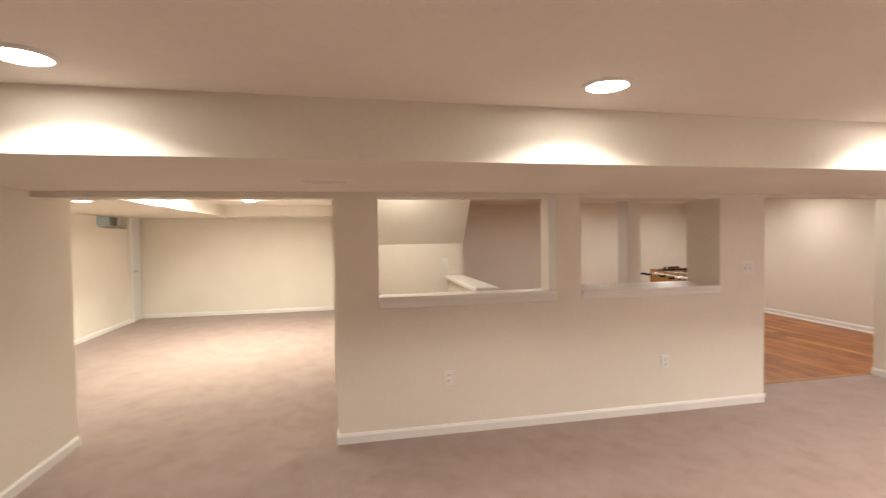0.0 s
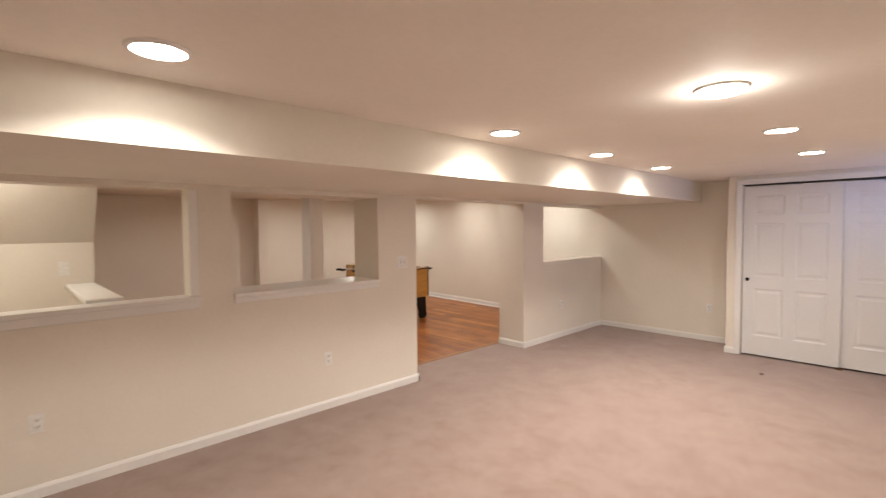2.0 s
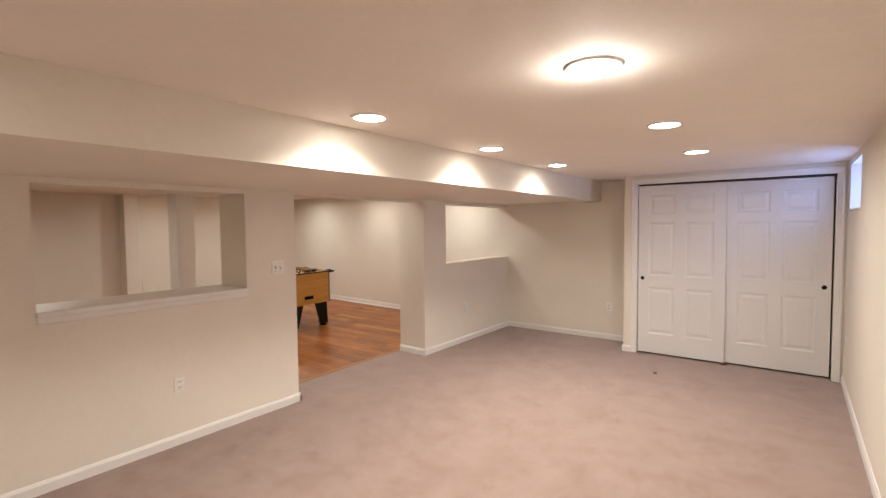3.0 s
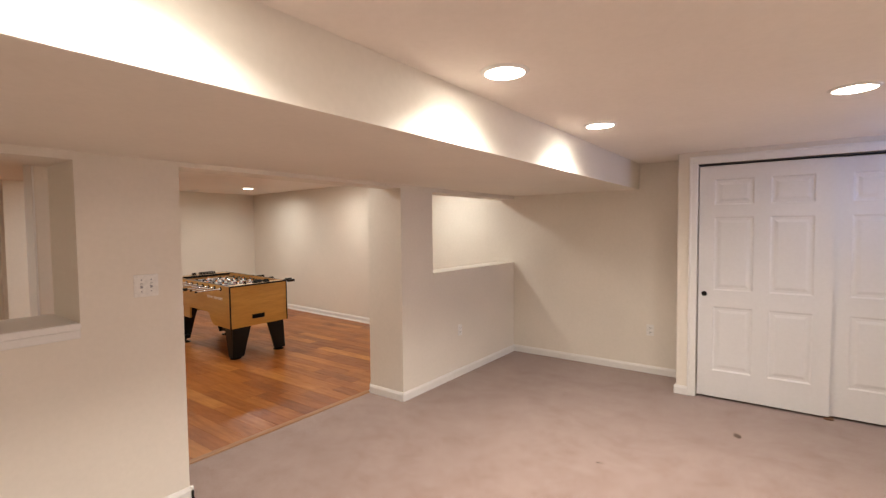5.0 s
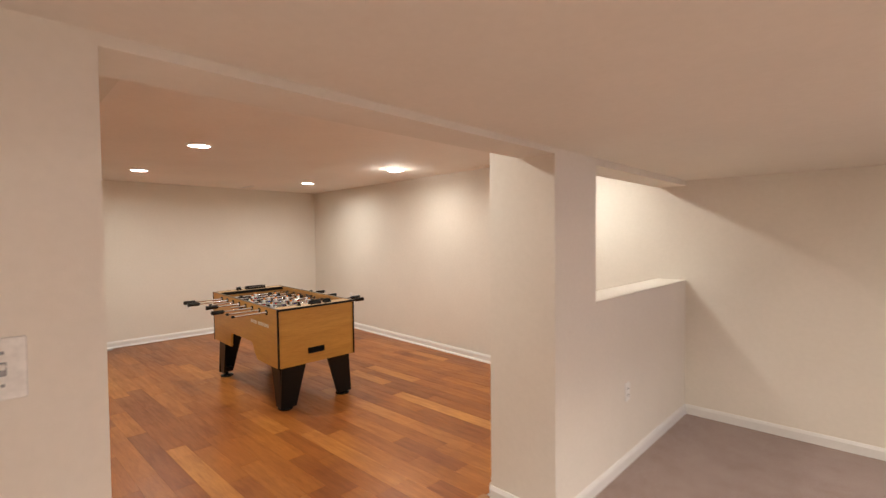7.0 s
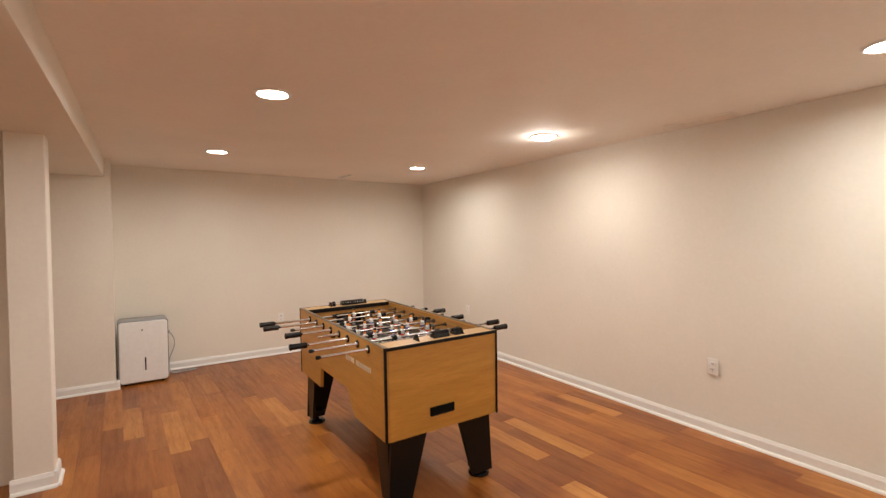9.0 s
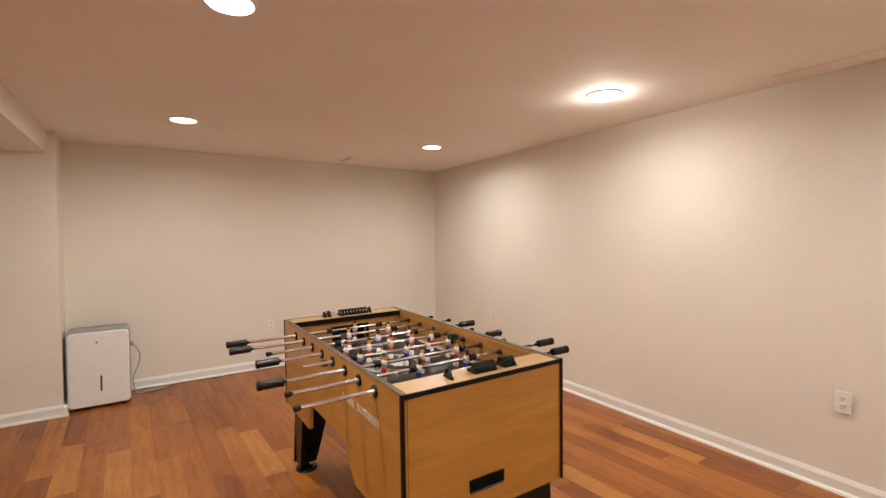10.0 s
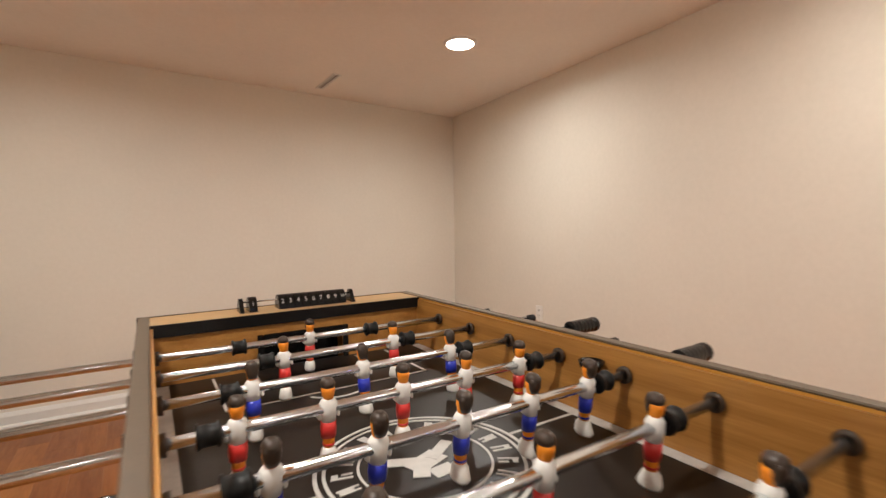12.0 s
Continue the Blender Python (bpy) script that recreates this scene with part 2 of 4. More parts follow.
def tube(points, radius, steps=8):
    """A round cord through points."""
    bm = bmesh.new()
    pts = [Vector(p) for p in points]
    fine = []
    for i in range(len(pts) - 1):
        p0, p1, p2, p3 = pts[max(i - 1, 0)], pts[i], pts[i + 1], pts[min(i + 2, len(pts) - 1)]
        for k in range(6):
            t = k / 6
            fine.append(0.5 * ((2 * p1) + (p2 - p0) * t + (2 * p0 - 5 * p1 + 4 * p2 - p3) * t * t + (3 * p1 - p0 - 3 * p2 + p3) * t ** 3))
    fine.append(pts[-1])
    rings = []
    for i, p in enumerate(fine):
        d = (fine[min(i + 1, len(fine) - 1)] - fine[max(i - 1, 0)]).normalized()
        q = d.to_track_quat("Z", "Y").to_matrix()
        rings.append([bm.verts.new(p + q @ Vector((radius * math.cos(2 * math.pi * k / steps), radius * math.sin(2 * math.pi * k / steps), 0))) for k in range(steps)])
    for a, b in zip(rings, rings[1:]):
        for k in range(steps):
            f = bm.faces.new((a[k], a[(k + 1) % steps], b[(k + 1) % steps], b[k]))
            f.smooth = True
    bm.faces.new(rings[0])
    bm.faces.new(rings[-1])
    return bm


ALONG_X = Matrix.Rotation(radians(90), 4, "Y")


def part(name, bm, mat, parent, label=""):
    ob = new(name, finish(bm, mat))
    ob.parent = parent
    return tagged(ob, label)


def structure(name, bm, mat, label, category):
    return tagged(new(name, finish(bm, mat)), label, category, kind="structure")


def thing(name, x, y, z, turn, label, category, group=""):
    ob = new(name)
    ob.empty_display_size = 0.1
    ob.matrix_basis = pose(x, y, z, 0, 0, turn)
    return tagged(ob, label, category, group)


# ---- large structure ----
YF, YB = 3.555, 3.955          # faces of the thick wall between the rooms
XR = 7.72                      # right wall of the carpeted room
XFAR, YFAR = 8.11, 9.79        # far corner of the wood-floored room
HEAD = 1.845                   # underside of the openings' headers
YH = 3.765                     # back face of the headers and the half wall

structure("floor_carpet", boxes(((-4.1, -0.6, -0.12), (7.95, 3.985, 0.0)), ((-4.1, 3.985, -0.12), (1.20, 10.2, 0.0))), CARPET, "pinkish beige cut-pile carpet with tread marks", "carpet")
structure("ceiling_main", boxes(((-2.1, -0.6, CEIL), (7.95, 2.2, 2.4))), CEILING, "smooth painted drywall ceiling with recessed lights", "ceiling")
structure("ceiling_hobby", boxes(((1.2, YH, CEIL_HOBBY), (8.3, 10.0, 2.5))), CEILING, "smooth painted drywall ceiling over the wood floor", "ceiling")
structure("ceiling_left", boxes(((-4.1, YH, CEIL), (1.2, 10.3, 2.4))), CEILING, "painted drywall ceiling of the carpeted side room", "ceiling")

structure("wall_soffit", prism([(-2.1, 2.045), (XR + 0.2, 2.115), (XR + 0.2, YF), (-2.1, YF)], SOFFIT, 2.38), WALL, "long painted drywall soffit box under the ceiling", "soffit")

# knee wall with two open windows
K1, K2, KL, KR = (0.408, 1.777), (2.07, 3.395), 0.09, 3.862
SILL = 1.095
TB = YF + 0.14
for suffix, lo, hi in (
        ("left", (KL, YF, SILL - 0.035), (K1[0], TB, HEAD)), ("low", (KL, YF, 0), (K1[1], TB, SILL - 0.035)),
        ("pier", (K1[1], YF, 0), (K2[0], TB, HEAD)), ("deep", (K2[0], YF, 0), (K2[1], YB, SILL - 0.045)),
        ("end", (K2[1], YF, 0), (KR, YB, HEAD))):
    structure("wall_knee_" + suffix, boxes((lo, hi)), WALL, "painted drywall partition round two open interior windows", "wall")
for suffix, x0, x1, z in (("left", -4.1, KR, HEAD), ("middle", KR, 5.67, HEAD + 0.013), ("right", 5.67, 7.95, HEAD)):
    structure("wall_header_" + suffix, boxes(((x0, YF, z), (x1, YH, 2.4))), WALL, "painted drywall header over the openings", "wall")
structure("wall_header_back", boxes(((K2[0], YH, HEAD), (KR, YB, 2.4))), WALL, "painted drywall head over the deep interior window", "wall")
structure("wall_post", boxes(((5.67, YF, 0), (6.11, YB, HEAD)), ((5.67, YH, HEAD), (6.11, YB, 2.3)), ((6.11, YF, 0), (XR, YH, 1.075))), WALL, "painted drywall post and half wall", "wall")
structure("wall_left", boxes(((-2.05, -0.6, 0), (-1.85, 3.99, CEIL)), ((-4.1, 3.85, 0), (-2.05, 3.99, CEIL))), WALL, "plain painted drywall wall", "wall")
structure("wall_right", boxes(((XR, 1.6, 0), (7.95, YB, 2.4))), WALL, "plain painted drywall wall beside the closet", "wall")
structure("wall_hobby_right", prism([(XR + 0.015, YB), (XFAR, YFAR), (XFAR + 0.25, YFAR + 0.2), (8.3, YB)], 0, 2.4), WALL, "long painted drywall wall beside the wood floor", "wall")
structure("wall_hobby_far", boxes(((4.31, YFAR, 0), (8.3, YFAR + 0.2, 2.4)), ((3.2, 9.36, 0), (4.31, YFAR + 0.2, 2.4))), WALL, "painted drywall end wall with a shallow chase", "wall")
structure("wall_hobby_soffit", prism([(1.41, YB), (4.07, YB), (4.26, 9.36), (1.41, 9.36)], 2.05, 2.3), WALL, "low painted soffit box along the ceiling", "soffit")
structure("wall_back_stair", boxes(((1.41, 7.58, 0), (3.84, 7.7, 2.3)), ((1.2, 5.1, 0), (1.41, 7.7, 2.3))), WALL, "dim painted wall behind the stairs", "wall")
structure("wall_west_hobby", boxes(((3.2, 7.7, 0), (3.35, 9.5, 2.3))), WALL, "painted alcove side wall", "wall")
structure("wall_stair_slope", extrude_profile([(4.95, 0.0), (4.95, 1.463), (4.30, 2.32), (5.1, 2.32), (5.1, 0.0)], 0.2, 1.41, "x"), WALL, "painted wall leaning out above as stair underside", "wall")
structure("post_wood_room", boxes(((3.63, 5.28, 0), (3.80, 5.49, 2.06)), bevel=0.004), WALL, "boxed painted support column", "column")
structure("post_alcove", boxes(((3.84, 7.40, 0), (4.02, 7.58, 2.06)), bevel=0.004), WALL, "boxed painted support column by the alcove", "column")

# right-hand wall with a deep basement window
WX0, WX1, WZ0, WZ1 = 6.19, 7.06, 1.665, 2.09
structure("wall_window_side", boxes(((-2.05, -0.75, 0), (WX0, -0.4, CEIL)), ((WX1, -0.75, 0), (7.95, -0.4, CEIL)), ((WX0, -0.75, 0), (WX1, -0.4, WZ0)), ((WX0, -0.75, WZ1), (WX1, -0.4, CEIL))), WALL, "thick painted foundation wall with a high window", "wall")
# side room
structure("wall_left_room", boxes(((-4.1, 3.99, 0), (-3.82, 8.55, 2.3)), ((-4.1, 9.6, 0), (-3.82, 10.3, 2.3)), ((-4.1, 8.55, 0), (-3.82, 9.6, 1.745)), ((-4.1, 8.55, 2.0), (-3.82, 9.6, 2.3))), WALL, "painted wall with a small high window", "wall")
structure("wall_left_far", boxes(((-4.1, 10.1, 0), (1.2, 10.3, 2.3)), ((0.02, 5.1, 0), (0.2, 10.1, 2.3))), WALL, "painted end wall of the side room", "wall")
structure("wall_left_soffit", boxes(((-3.82, 4.6, 1.955), (-2.05, 10.1, 2.2)), ((-2.05, 9.15, 1.955), (0.02, 10.1, 2.2))), WALL, "painted soffit round the side room", "soffit")


def skirting(a, b, height=0.076, shoe=False, name="baseboard"):
    """A moulded baseboard from a to b, standing out to the left of that way."""
    (ax, ay), (bx, by) = a, b
    d = Vector((bx - ax, by - ay, 0))
    length, turn = d.length, math.atan2(d.y, d.x)
    prof = [(0.0, 0.0), (0.015, 0.0), (0.015, height * 0.74), (0.011, height * 0.86), (0.006, height), (0.0, height)]
    bm = extrude_profile(prof, 0, length, "x")
    if shoe:
        curve = [(0.015, 0.0)] + [(0.015 + 0.017 * math.cos(k * math.pi / 8), 0.019 * math.sin(k * math.pi / 8)) for k in range(5)]
        extra = extrude_profile(curve, 0, length, "x")
        me = bpy.data.meshes.new("mesh")
        extra.to_mesh(me)
        extra.free()
        bm.from_mesh(me)
    ob = structure(name, bm, TRIM, "white painted moulded baseboard along the wall", "baseboard")
    ob.matrix_basis = pose(ax, ay, 0.0, 0, 0, math.degrees(turn))
    return ob


skirting((KR + 0.015, YF), (KL - 0.015, YF))
skirting((KL, YF), (KL, TB))
skirting((KR, YB), (KR, YF - 0.015))
skirting((5.67, YF - 0.015), (5.67, YB))
skirting((XR, YF), (5.67 - 0.015, YF))
skirting((XR, 1.67), (XR, YF))
skirting((7.25, 1.515 + 0.065), (7.25, 1.67 + 0.015))
skirting((7.25, 1.67), (XR, 1.67))
skirting((-1.85, -0.4), (7.25, -0.4))
skirting((-1.85, 3.99), (-1.85, -0.4))
skirting((0.02, 10.1), (-3.82, 10.1))
skirting((-3.82, 9.66), (-3.82, 3.99))
skirting((XR, YB), (XFAR, YFAR), 0.088, True)
skirting((XFAR, YFAR), (4.31, YFAR), 0.088, True).location.z = 0.006
skirting((4.31, YFAR), (4.31, 9.36 - 0.03), 0.088, True)
skirting((4.31 + 0.03, 9.36), (3.35, 9.36), 0.088, True)
skirting((5.67, YB), (XR, YB), 0.088, True)
skirting((4.035, 7.40), (3.825, 7.40), 0.088, True)
skirting((4.02, 7.60), (4.02, 7.385), 0.088, True)

# sills, casing and threshold
structure("trim_sill_one", boxes(((K1[0] - 0.005, YF - 0.03, SILL - 0.035), (K1[1] + 0.065, TB, SILL)), ((K1[0] - 0.005, YF - 0.012, SILL - 0.09), (K1[1] + 0.065, YF - 0.001, SILL - 0.035)), bevel=0.004), TRIM, "white painted wooden sill with an apron board", "sill")
structure("trim_casing_one", boxes(((K1[1], YF - 0.012, SILL), (K1[1] + 0.062, YF - 0.001, HEAD - 0.003)), bevel=0.003), TRIM, "white painted flat casing strip", "trim")
structure("trim_sill_two", boxes(((K2[0] + 0.002, YF - 0.02, SILL - 0.045), (K2[1] - 0.002, YB + 0.01, SILL - 0.012)), ((K2[0] + 0.002, YF - 0.012, SILL - 0.085), (K2[1] - 0.002, YF - 0.001, SILL - 0.045)), bevel=0.004), TRIM, "white painted wooden sill with an apron board", "sill")
structure("trim_half_wall", boxes(((6.113, YF - 0.004, 1.075), (XR - 0.003, YH + 0.004, 1.087)), bevel=0.003), WALL, "painted cap on the half wall", "trim")
structure("wall_stair_half", boxes(((1.235, TB + 0.002, 0), (1.385, 4.95, 1.083))), WALL, "painted half wall beside the stair nook", "wall")
structure("trim_stair_cap", boxes(((1.205, TB + 0.002, 1.083), (1.41, 4.948, 1.118)), bevel=0.006), TRIM, "white painted cap board on the half wall", "trim")
# White strip paints the light falling on the column's west side.
structure("post_lit_side", boxes(((3.618, 5.28, 0.1), (3.63, 5.50, 2.05)), bevel=0.002), TRIM, "white strip imitating the lit side of the column", "trim")
structure("threshold", extrude_profile([(3.955, 0.0), (3.962, 0.006), (3.99, 0.008), (4.01, 0.005), (4.016, 0.0), (4.016, -0.02), (3.955, -0.02)], KR, 5.67, "x"), veneer("threshold_wood", (0.30, 0.15, 0.06), (0.4, 0.2, 0.09)), "narrow wooden strip between carpet and planks", "threshold")


# ---- closet with two sliding six-panel doors ----
DY0, DY1, DZ = -0.315, 1.515, 2.04
structure("wall_closet", boxes(((7.25, DY1, 0), (7.35, 1.67, CEIL)), ((7.25, -0.4, 0), (7.35, DY0, CEIL)), ((7.25, DY0, DZ), (7.35, DY1, CEIL)), ((7.35, 1.60, 0), (XR, 1.67, CEIL)), ((7.90, -0.4, 0), (7.95, 1.60, CEIL))), WALL, "painted drywall closet front", "wall")


def casing():
    bm = bmesh.new()
    w = 0.065
    for lo, hi in (((7.236, DY1, 0), (7.249, DY1 + w, DZ)), ((7.236, DY0 - w, 0), (7.249, DY0, DZ)), ((7.236, DY0 - w, DZ), (7.249, DY1 + w, DZ + w))):
        add_box(bm, lo, hi, 0.004)
    for lo, hi in (((7.228, DY1 + w * 0.72, 0), (7.2362, DY1 + w, DZ + w)), ((7.228, DY0 - w, 0), (7.2362, DY0 - w * 0.72, DZ + w)), ((7.228, DY0 - w * 0.7, DZ + w * 0.72), (7.2362, DY1 + w * 0.7, DZ + w))):
        add_box(bm, lo, hi, 0.003)
    return bm


structure("trim_closet", casing(), TRIM, "white painted moulded casing round the closet", "trim")
# The track's dark colour paints in the shadow above the doors.
structure("trim_closet_track_shade", boxes(((7.285, DY0, DZ - 0.012), (7.35, DY1, DZ))), SLOT, "sliding-door track, coloured dark for the shadow in its gap", "track")


def panel_face(bm, u0, u1, z0, z1, x):
    """A sunk moulding with a raised field, on a door face looking along -x."""
    steps = [(0.0, 0.0), (0.012, 0.007), (0.030, 0.007), (0.052, 0.001)]
    rings = []
    for inset, depth in steps:
        rings.append([bm.verts.new((x + depth, u, z)) for u, z in ((u0 + inset, z0 + inset), (u1 - inset, z0 + inset), (u1 - inset, z1 - inset), (u0 + inset, z1 - inset))])
    for a, b in zip(rings, rings[1:]):
        for k in range(4):
            bm.faces.new((a[k], a[(k + 1) % 4], b[(k + 1) % 4], b[k]))
    bm.faces.new(rings[-1])


def door_leaf(width, height, thick=0.034):
    """A six-panel moulded leaf; its front looks along -x, its foot corner at the origin."""
    bm = bmesh.new()
    stile, mid = 0.115, 0.11
    us = [0, stile, (width - mid) / 2, (width + mid) / 2, width - stile, width]
    zs = [0, 0.23, 0.79, 0.93, 1.56, 1.66, 1.88, height]
    for i in range(5):
        for j in range(7):
            u0, u1, z0, z1 = us[i], us[i + 1], zs[j], zs[j + 1]
            if i in (1, 3) and j in (1, 3, 5):
                panel_face(bm, u0, u1, z0, z1, 0.0)
            else:
                bm.faces.new([bm.verts.new((0, u, z)) for u, z in ((u0, z0), (u1, z0), (u1, z1), (u0, z1))])
    add_box(bm, (0.0085, 0.0, 0.0), (thick, width, height))
    for lo, hi in (((0, 0, 0), (0.009, 0.0005, height)), ((0, width - 0.0005, 0), (0.009, width, height)), ((0, 0, height - 0.0005), (0.009, width, height)), ((0, 0, 0), (0.009, width, 0.0005))):
        add_box(bm, lo, hi)
    bmesh.ops.remove_doubles(bm, verts=bm.verts, dist=0.00005)
    return bm


def finger_pull():
    return lathe(bmesh.new(), [(0.0, -0.001), (0.013, -0.001), (0.015, -0.003), (0.020, -0.003), (0.022, 0.0), (0.022, 0.004)], Matrix.Rotation(radians(90), 4, "Y"), 20)


for x, y0, pull in ((7.268, 0.598, 0.86), (7.308, -0.300, 0.055)):
    leaf = thing("sliding_door", x, y0, 0.022, 0, "closed white six-panel moulded sliding closet door", "door", "closet doors")
    part("panel", door_leaf(0.908, 1.995), DOOR, leaf)
    cup = part("finger_pull", finger_pull(), BLACK, leaf, "round black finger pull")
    cup.location = (-0.001, pull, 0.895)
guide = thing("door_guide", 7.285, 0.60, 0, 0, "small brown floor guide under the closet doors", "door guide")
part("block", boxes(((-0.03, -0.03, 0.0), (0.03, 0.03, 0.014)), bevel=0.003), plain("brown_plastic", (0.16, 0.08, 0.04), 0.5), guide)


# ---- high windows ----
def window(name, x0, x1, z0, z1, y, label):
    """A fixed hopper window in a wall across y."""
    ob = thing(name, (x0 + x1) / 2, y, z0, 0, label, "window")
    ob["kind"] = "structure"
    w, h = (x1 - x0) / 2, z1 - z0
    part("window_frame", boxes(((-w, -0.03, 0), (-w + 0.045, 0.03, h)), ((w - 0.045, -0.03, 0), (w, 0.03, h)), ((-w + 0.045, -0.03, 0), (w - 0.045, 0.03, 0.05)), ((-w + 0.045, -0.03, h - 0.045), (w - 0.045, 0.03, h)), bevel=0.003), TRIM, ob)
    pane = part("pane", boxes(((-w + 0.045, -0.003, 0.05), (w - 0.045, 0.003, h - 0.045))), GLASS, ob)
    pane.visible_shadow = False
    return ob


gm, gn, gl, gb = material("window_glass")
gb.inputs["Transmission Weight"].default_value, gb.inputs["Roughness"].default_value, gb.inputs["IOR"].default_value = 1.0, 0.02, 1.45
GLASS = gm
window("window_1", WX0, WX1, WZ0, WZ1, -0.70, "high white basement window with blue daylight")
structure("trim_window_sill", boxes(((WX0 - 0.02, -0.66, WZ0 + 0.001), (WX1 + 0.02, -0.385, WZ0 + 0.018)), bevel=0.003), TRIM, "white painted window ledge", "sill")
side = window("window_2", -0.52, 0.52, 1.745, 2.0, 0.0, "small dark basement window with dusk outside")
side.matrix_basis = pose(-3.95, 9.075, 1.745, 0, 0, 90)

structure("backdrop", boxes(((-4.6, 8.2, 1.4), (-4.58, 9.9, 2.6))), plain("dusk_backdrop", (0.010, 0.075, 0.115), 0.9), "dark teal dusk outside the small window", "backdrop")

# narrow door in the side room
door = thing("door_1", -3.82, 9.86, 0, 0, "closed white painted door beside the end wall", "door")
door["kind"] = "structure"
part("leaf", boxes(((0.0, -0.16, 0.01), (0.03, 0.20, 1.98)), bevel=0.003), DOOR, door)
part("casing", boxes(((0.0, -0.22, 0), (0.045, -0.16, 2.0)), bevel=0.004), TRIM, door)
part("door_knob", lathe(bmesh.new(), [(0.0, 0.065), (0.02, 0.062), (0.027, 0.048), (0.02, 0.034), (0.01, 0.025), (0.01, 0.004), (0.026, 0.0)], Matrix.Translation((0.03, -0.09, 0.95)) @ ALONG_X, 16), NICKEL, door, "satin metal knob")


# ---- lamps ----
def can_light(x, y, z, label, group):
    ob = thing("recessed_light", x, y, z, 0, label, "ceiling light", group)
    part("trim_ring", lathe(bmesh.new(), [(0.080, -0.010), (0.084, -0.009), (0.094, -0.006), (0.099, -0.001), (0.099, 0.001)], None, 40), TRIM, ob)
    part("lens", lathe(bmesh.new(), [(0.0, -0.0085), (0.04, -0.0085), (0.0805, -0.0075)], None, 40), LENS, ob, "glowing white lens")
    return ob


def dome_light(x, y, z, label):
    ob = thing("dome_light", x, y, z, 0, label, "ceiling light", "dome ceiling lights")
    part("base_ring", lathe(bmesh.new(), [(0.106, 0.001), (0.1055, -0.003), (0.101, -0.0085), (0.094, -0.0095), (0.092, -0.008)], None, 44), TRIM, ob, "white metal ring")
    part("glass_shade", lathe(bmesh.new(), [(0.0, -0.034), (0.04, -0.032), (0.07, -0.026), (0.087, -0.017), (0.093, -0.010)], None, 44), DOME, ob, "glowing white glass bowl")
    return ob


for x, y in CANS_MAIN:
    can_light(x, y, CEIL, "lit round recessed light in the drywall ceiling", "recessed lights of the carpeted room")
for x, y in CANS_HOBBY:
    can_light(x, y, CEIL_HOBBY, "lit round recessed light over the wood floor", "recessed lights over the wood floor")
for x, y in CANS_LEFT_AND_FILL + CANS_NOOK:
    can_light(x, y, CEIL, "lit round recessed light out of view, some added to brighten", "recessed lights of the side room")
can_light(*CAN_SOFFIT, "lit round recessed light under the soffit", "recessed lights of the side room")
can_light(*CAN_STAIR_FILL, "added fill light drawn as a recessed light in the low soffit", "recessed lights over the wood floor")
dome_light(3.062, 0.605, CEIL, "lit white glass dome light with a white ring")
dome_light(7.145, 6.46, CEIL_HOBBY, "lit white glass dome light near the wall")
dome_light(-1.31, 7.78, CEIL, "lit white glass dome light over the carpet")


# ---- outlets, switches, vents ----
def plate(name, m, label, category, kind, group=""):
    """A wall plate that looks along its own -y; kind: outlet, toggle or blank."""
    ob = new(name)
    ob.empty_display_size = 0.05
    ob.matrix_basis = m
    tagged(ob, label, category, group)
    gangs = 2 if kind == "toggle" else 1
    w = 0.058 if gangs == 2 else 0.036
    part("cover_plate", boxes(((-w, -0.006, -0.0575), (w, -0.0005, 0.0575)), bevel=0.003, segments=2), PLATE, ob)
    if kind == "outlet":
        for zc in (-0.021, 0.021):
            part("socket", boxes(((-0.017, -0.0085, zc - 0.014), (0.017, -0.0055, zc + 0.014)), bevel=0.002), PLATE, ob)
            part("slot", boxes(((-0.009, -0.0092, zc - 0.003), (-0.006, -0.0082, zc + 0.007)), ((0.006, -0.0092, zc - 0.003), (0.009, -0.0082, zc + 0.007)), ((-0.0025, -0.0092, zc - 0.011), (0.0025, -0.0082, zc - 0.006))), SLOT, ob)
    if kind == "toggle":
        for xc in (-0.023, 0.023):
            part("toggle_slot", boxes(((xc - 0.006, -0.0075, -0.013), (xc + 0.006, -0.0055, 0.013)), bevel=0.001), GREYP, ob)
            part("toggle", boxes(((xc - 0.0045, -0.017, 0.0), (xc + 0.0045, -0.006, 0.010)), bevel=0.002), PLATE, ob)
            for zc in (-0.030, 0.030):
                part("screw", boxes(((xc - 0.003, -0.0072, zc - 0.003), (xc + 0.003, -0.0055, zc + 0.003)), bevel=0.001), GREYP, ob)
    if kind == "blank":
        part("rocker", boxes(((-0.016, -0.010, -0.033), (0.016, -0.0055, 0.033)), bevel=0.002), PLATE, ob)
    return ob


WHITE_OUT = "white plastic duplex outlet on the painted wall"
plate("wall_outlet", pose(0.936, YF, 0.441), WHITE_OUT, "outlet", "outlet", "wall outlets")
plate("wall_outlet", pose(2.846, YF, 0.438), WHITE_OUT, "outlet", "outlet", "wall outlets")
plate("wall_outlet", pose(6.547, YF, 0.470), WHITE_OUT, "outlet", "outlet", "wall outlets")
plate("wall_outlet", pose(XR, 1.995, 0.445, 0, 0, -90), WHITE_OUT, "outlet", "outlet", "wall outlets")
skew = math.degrees(math.atan2(YFAR - YB, XFAR - XR))
def on_right(y):
    return XR + (XFAR - XR) * (y - YB) / (YFAR - YB)
plate("wall_outlet", pose(on_right(5.49), 5.49, 0.485, 0, 0, -180 + skew), WHITE_OUT, "outlet", "outlet", "wall outlets")
plate("wall_outlet", pose(on_right(8.6), 8.6, 0.50, 0, 0, -180 + skew), WHITE_OUT, "outlet", "outlet", "wall outlets")
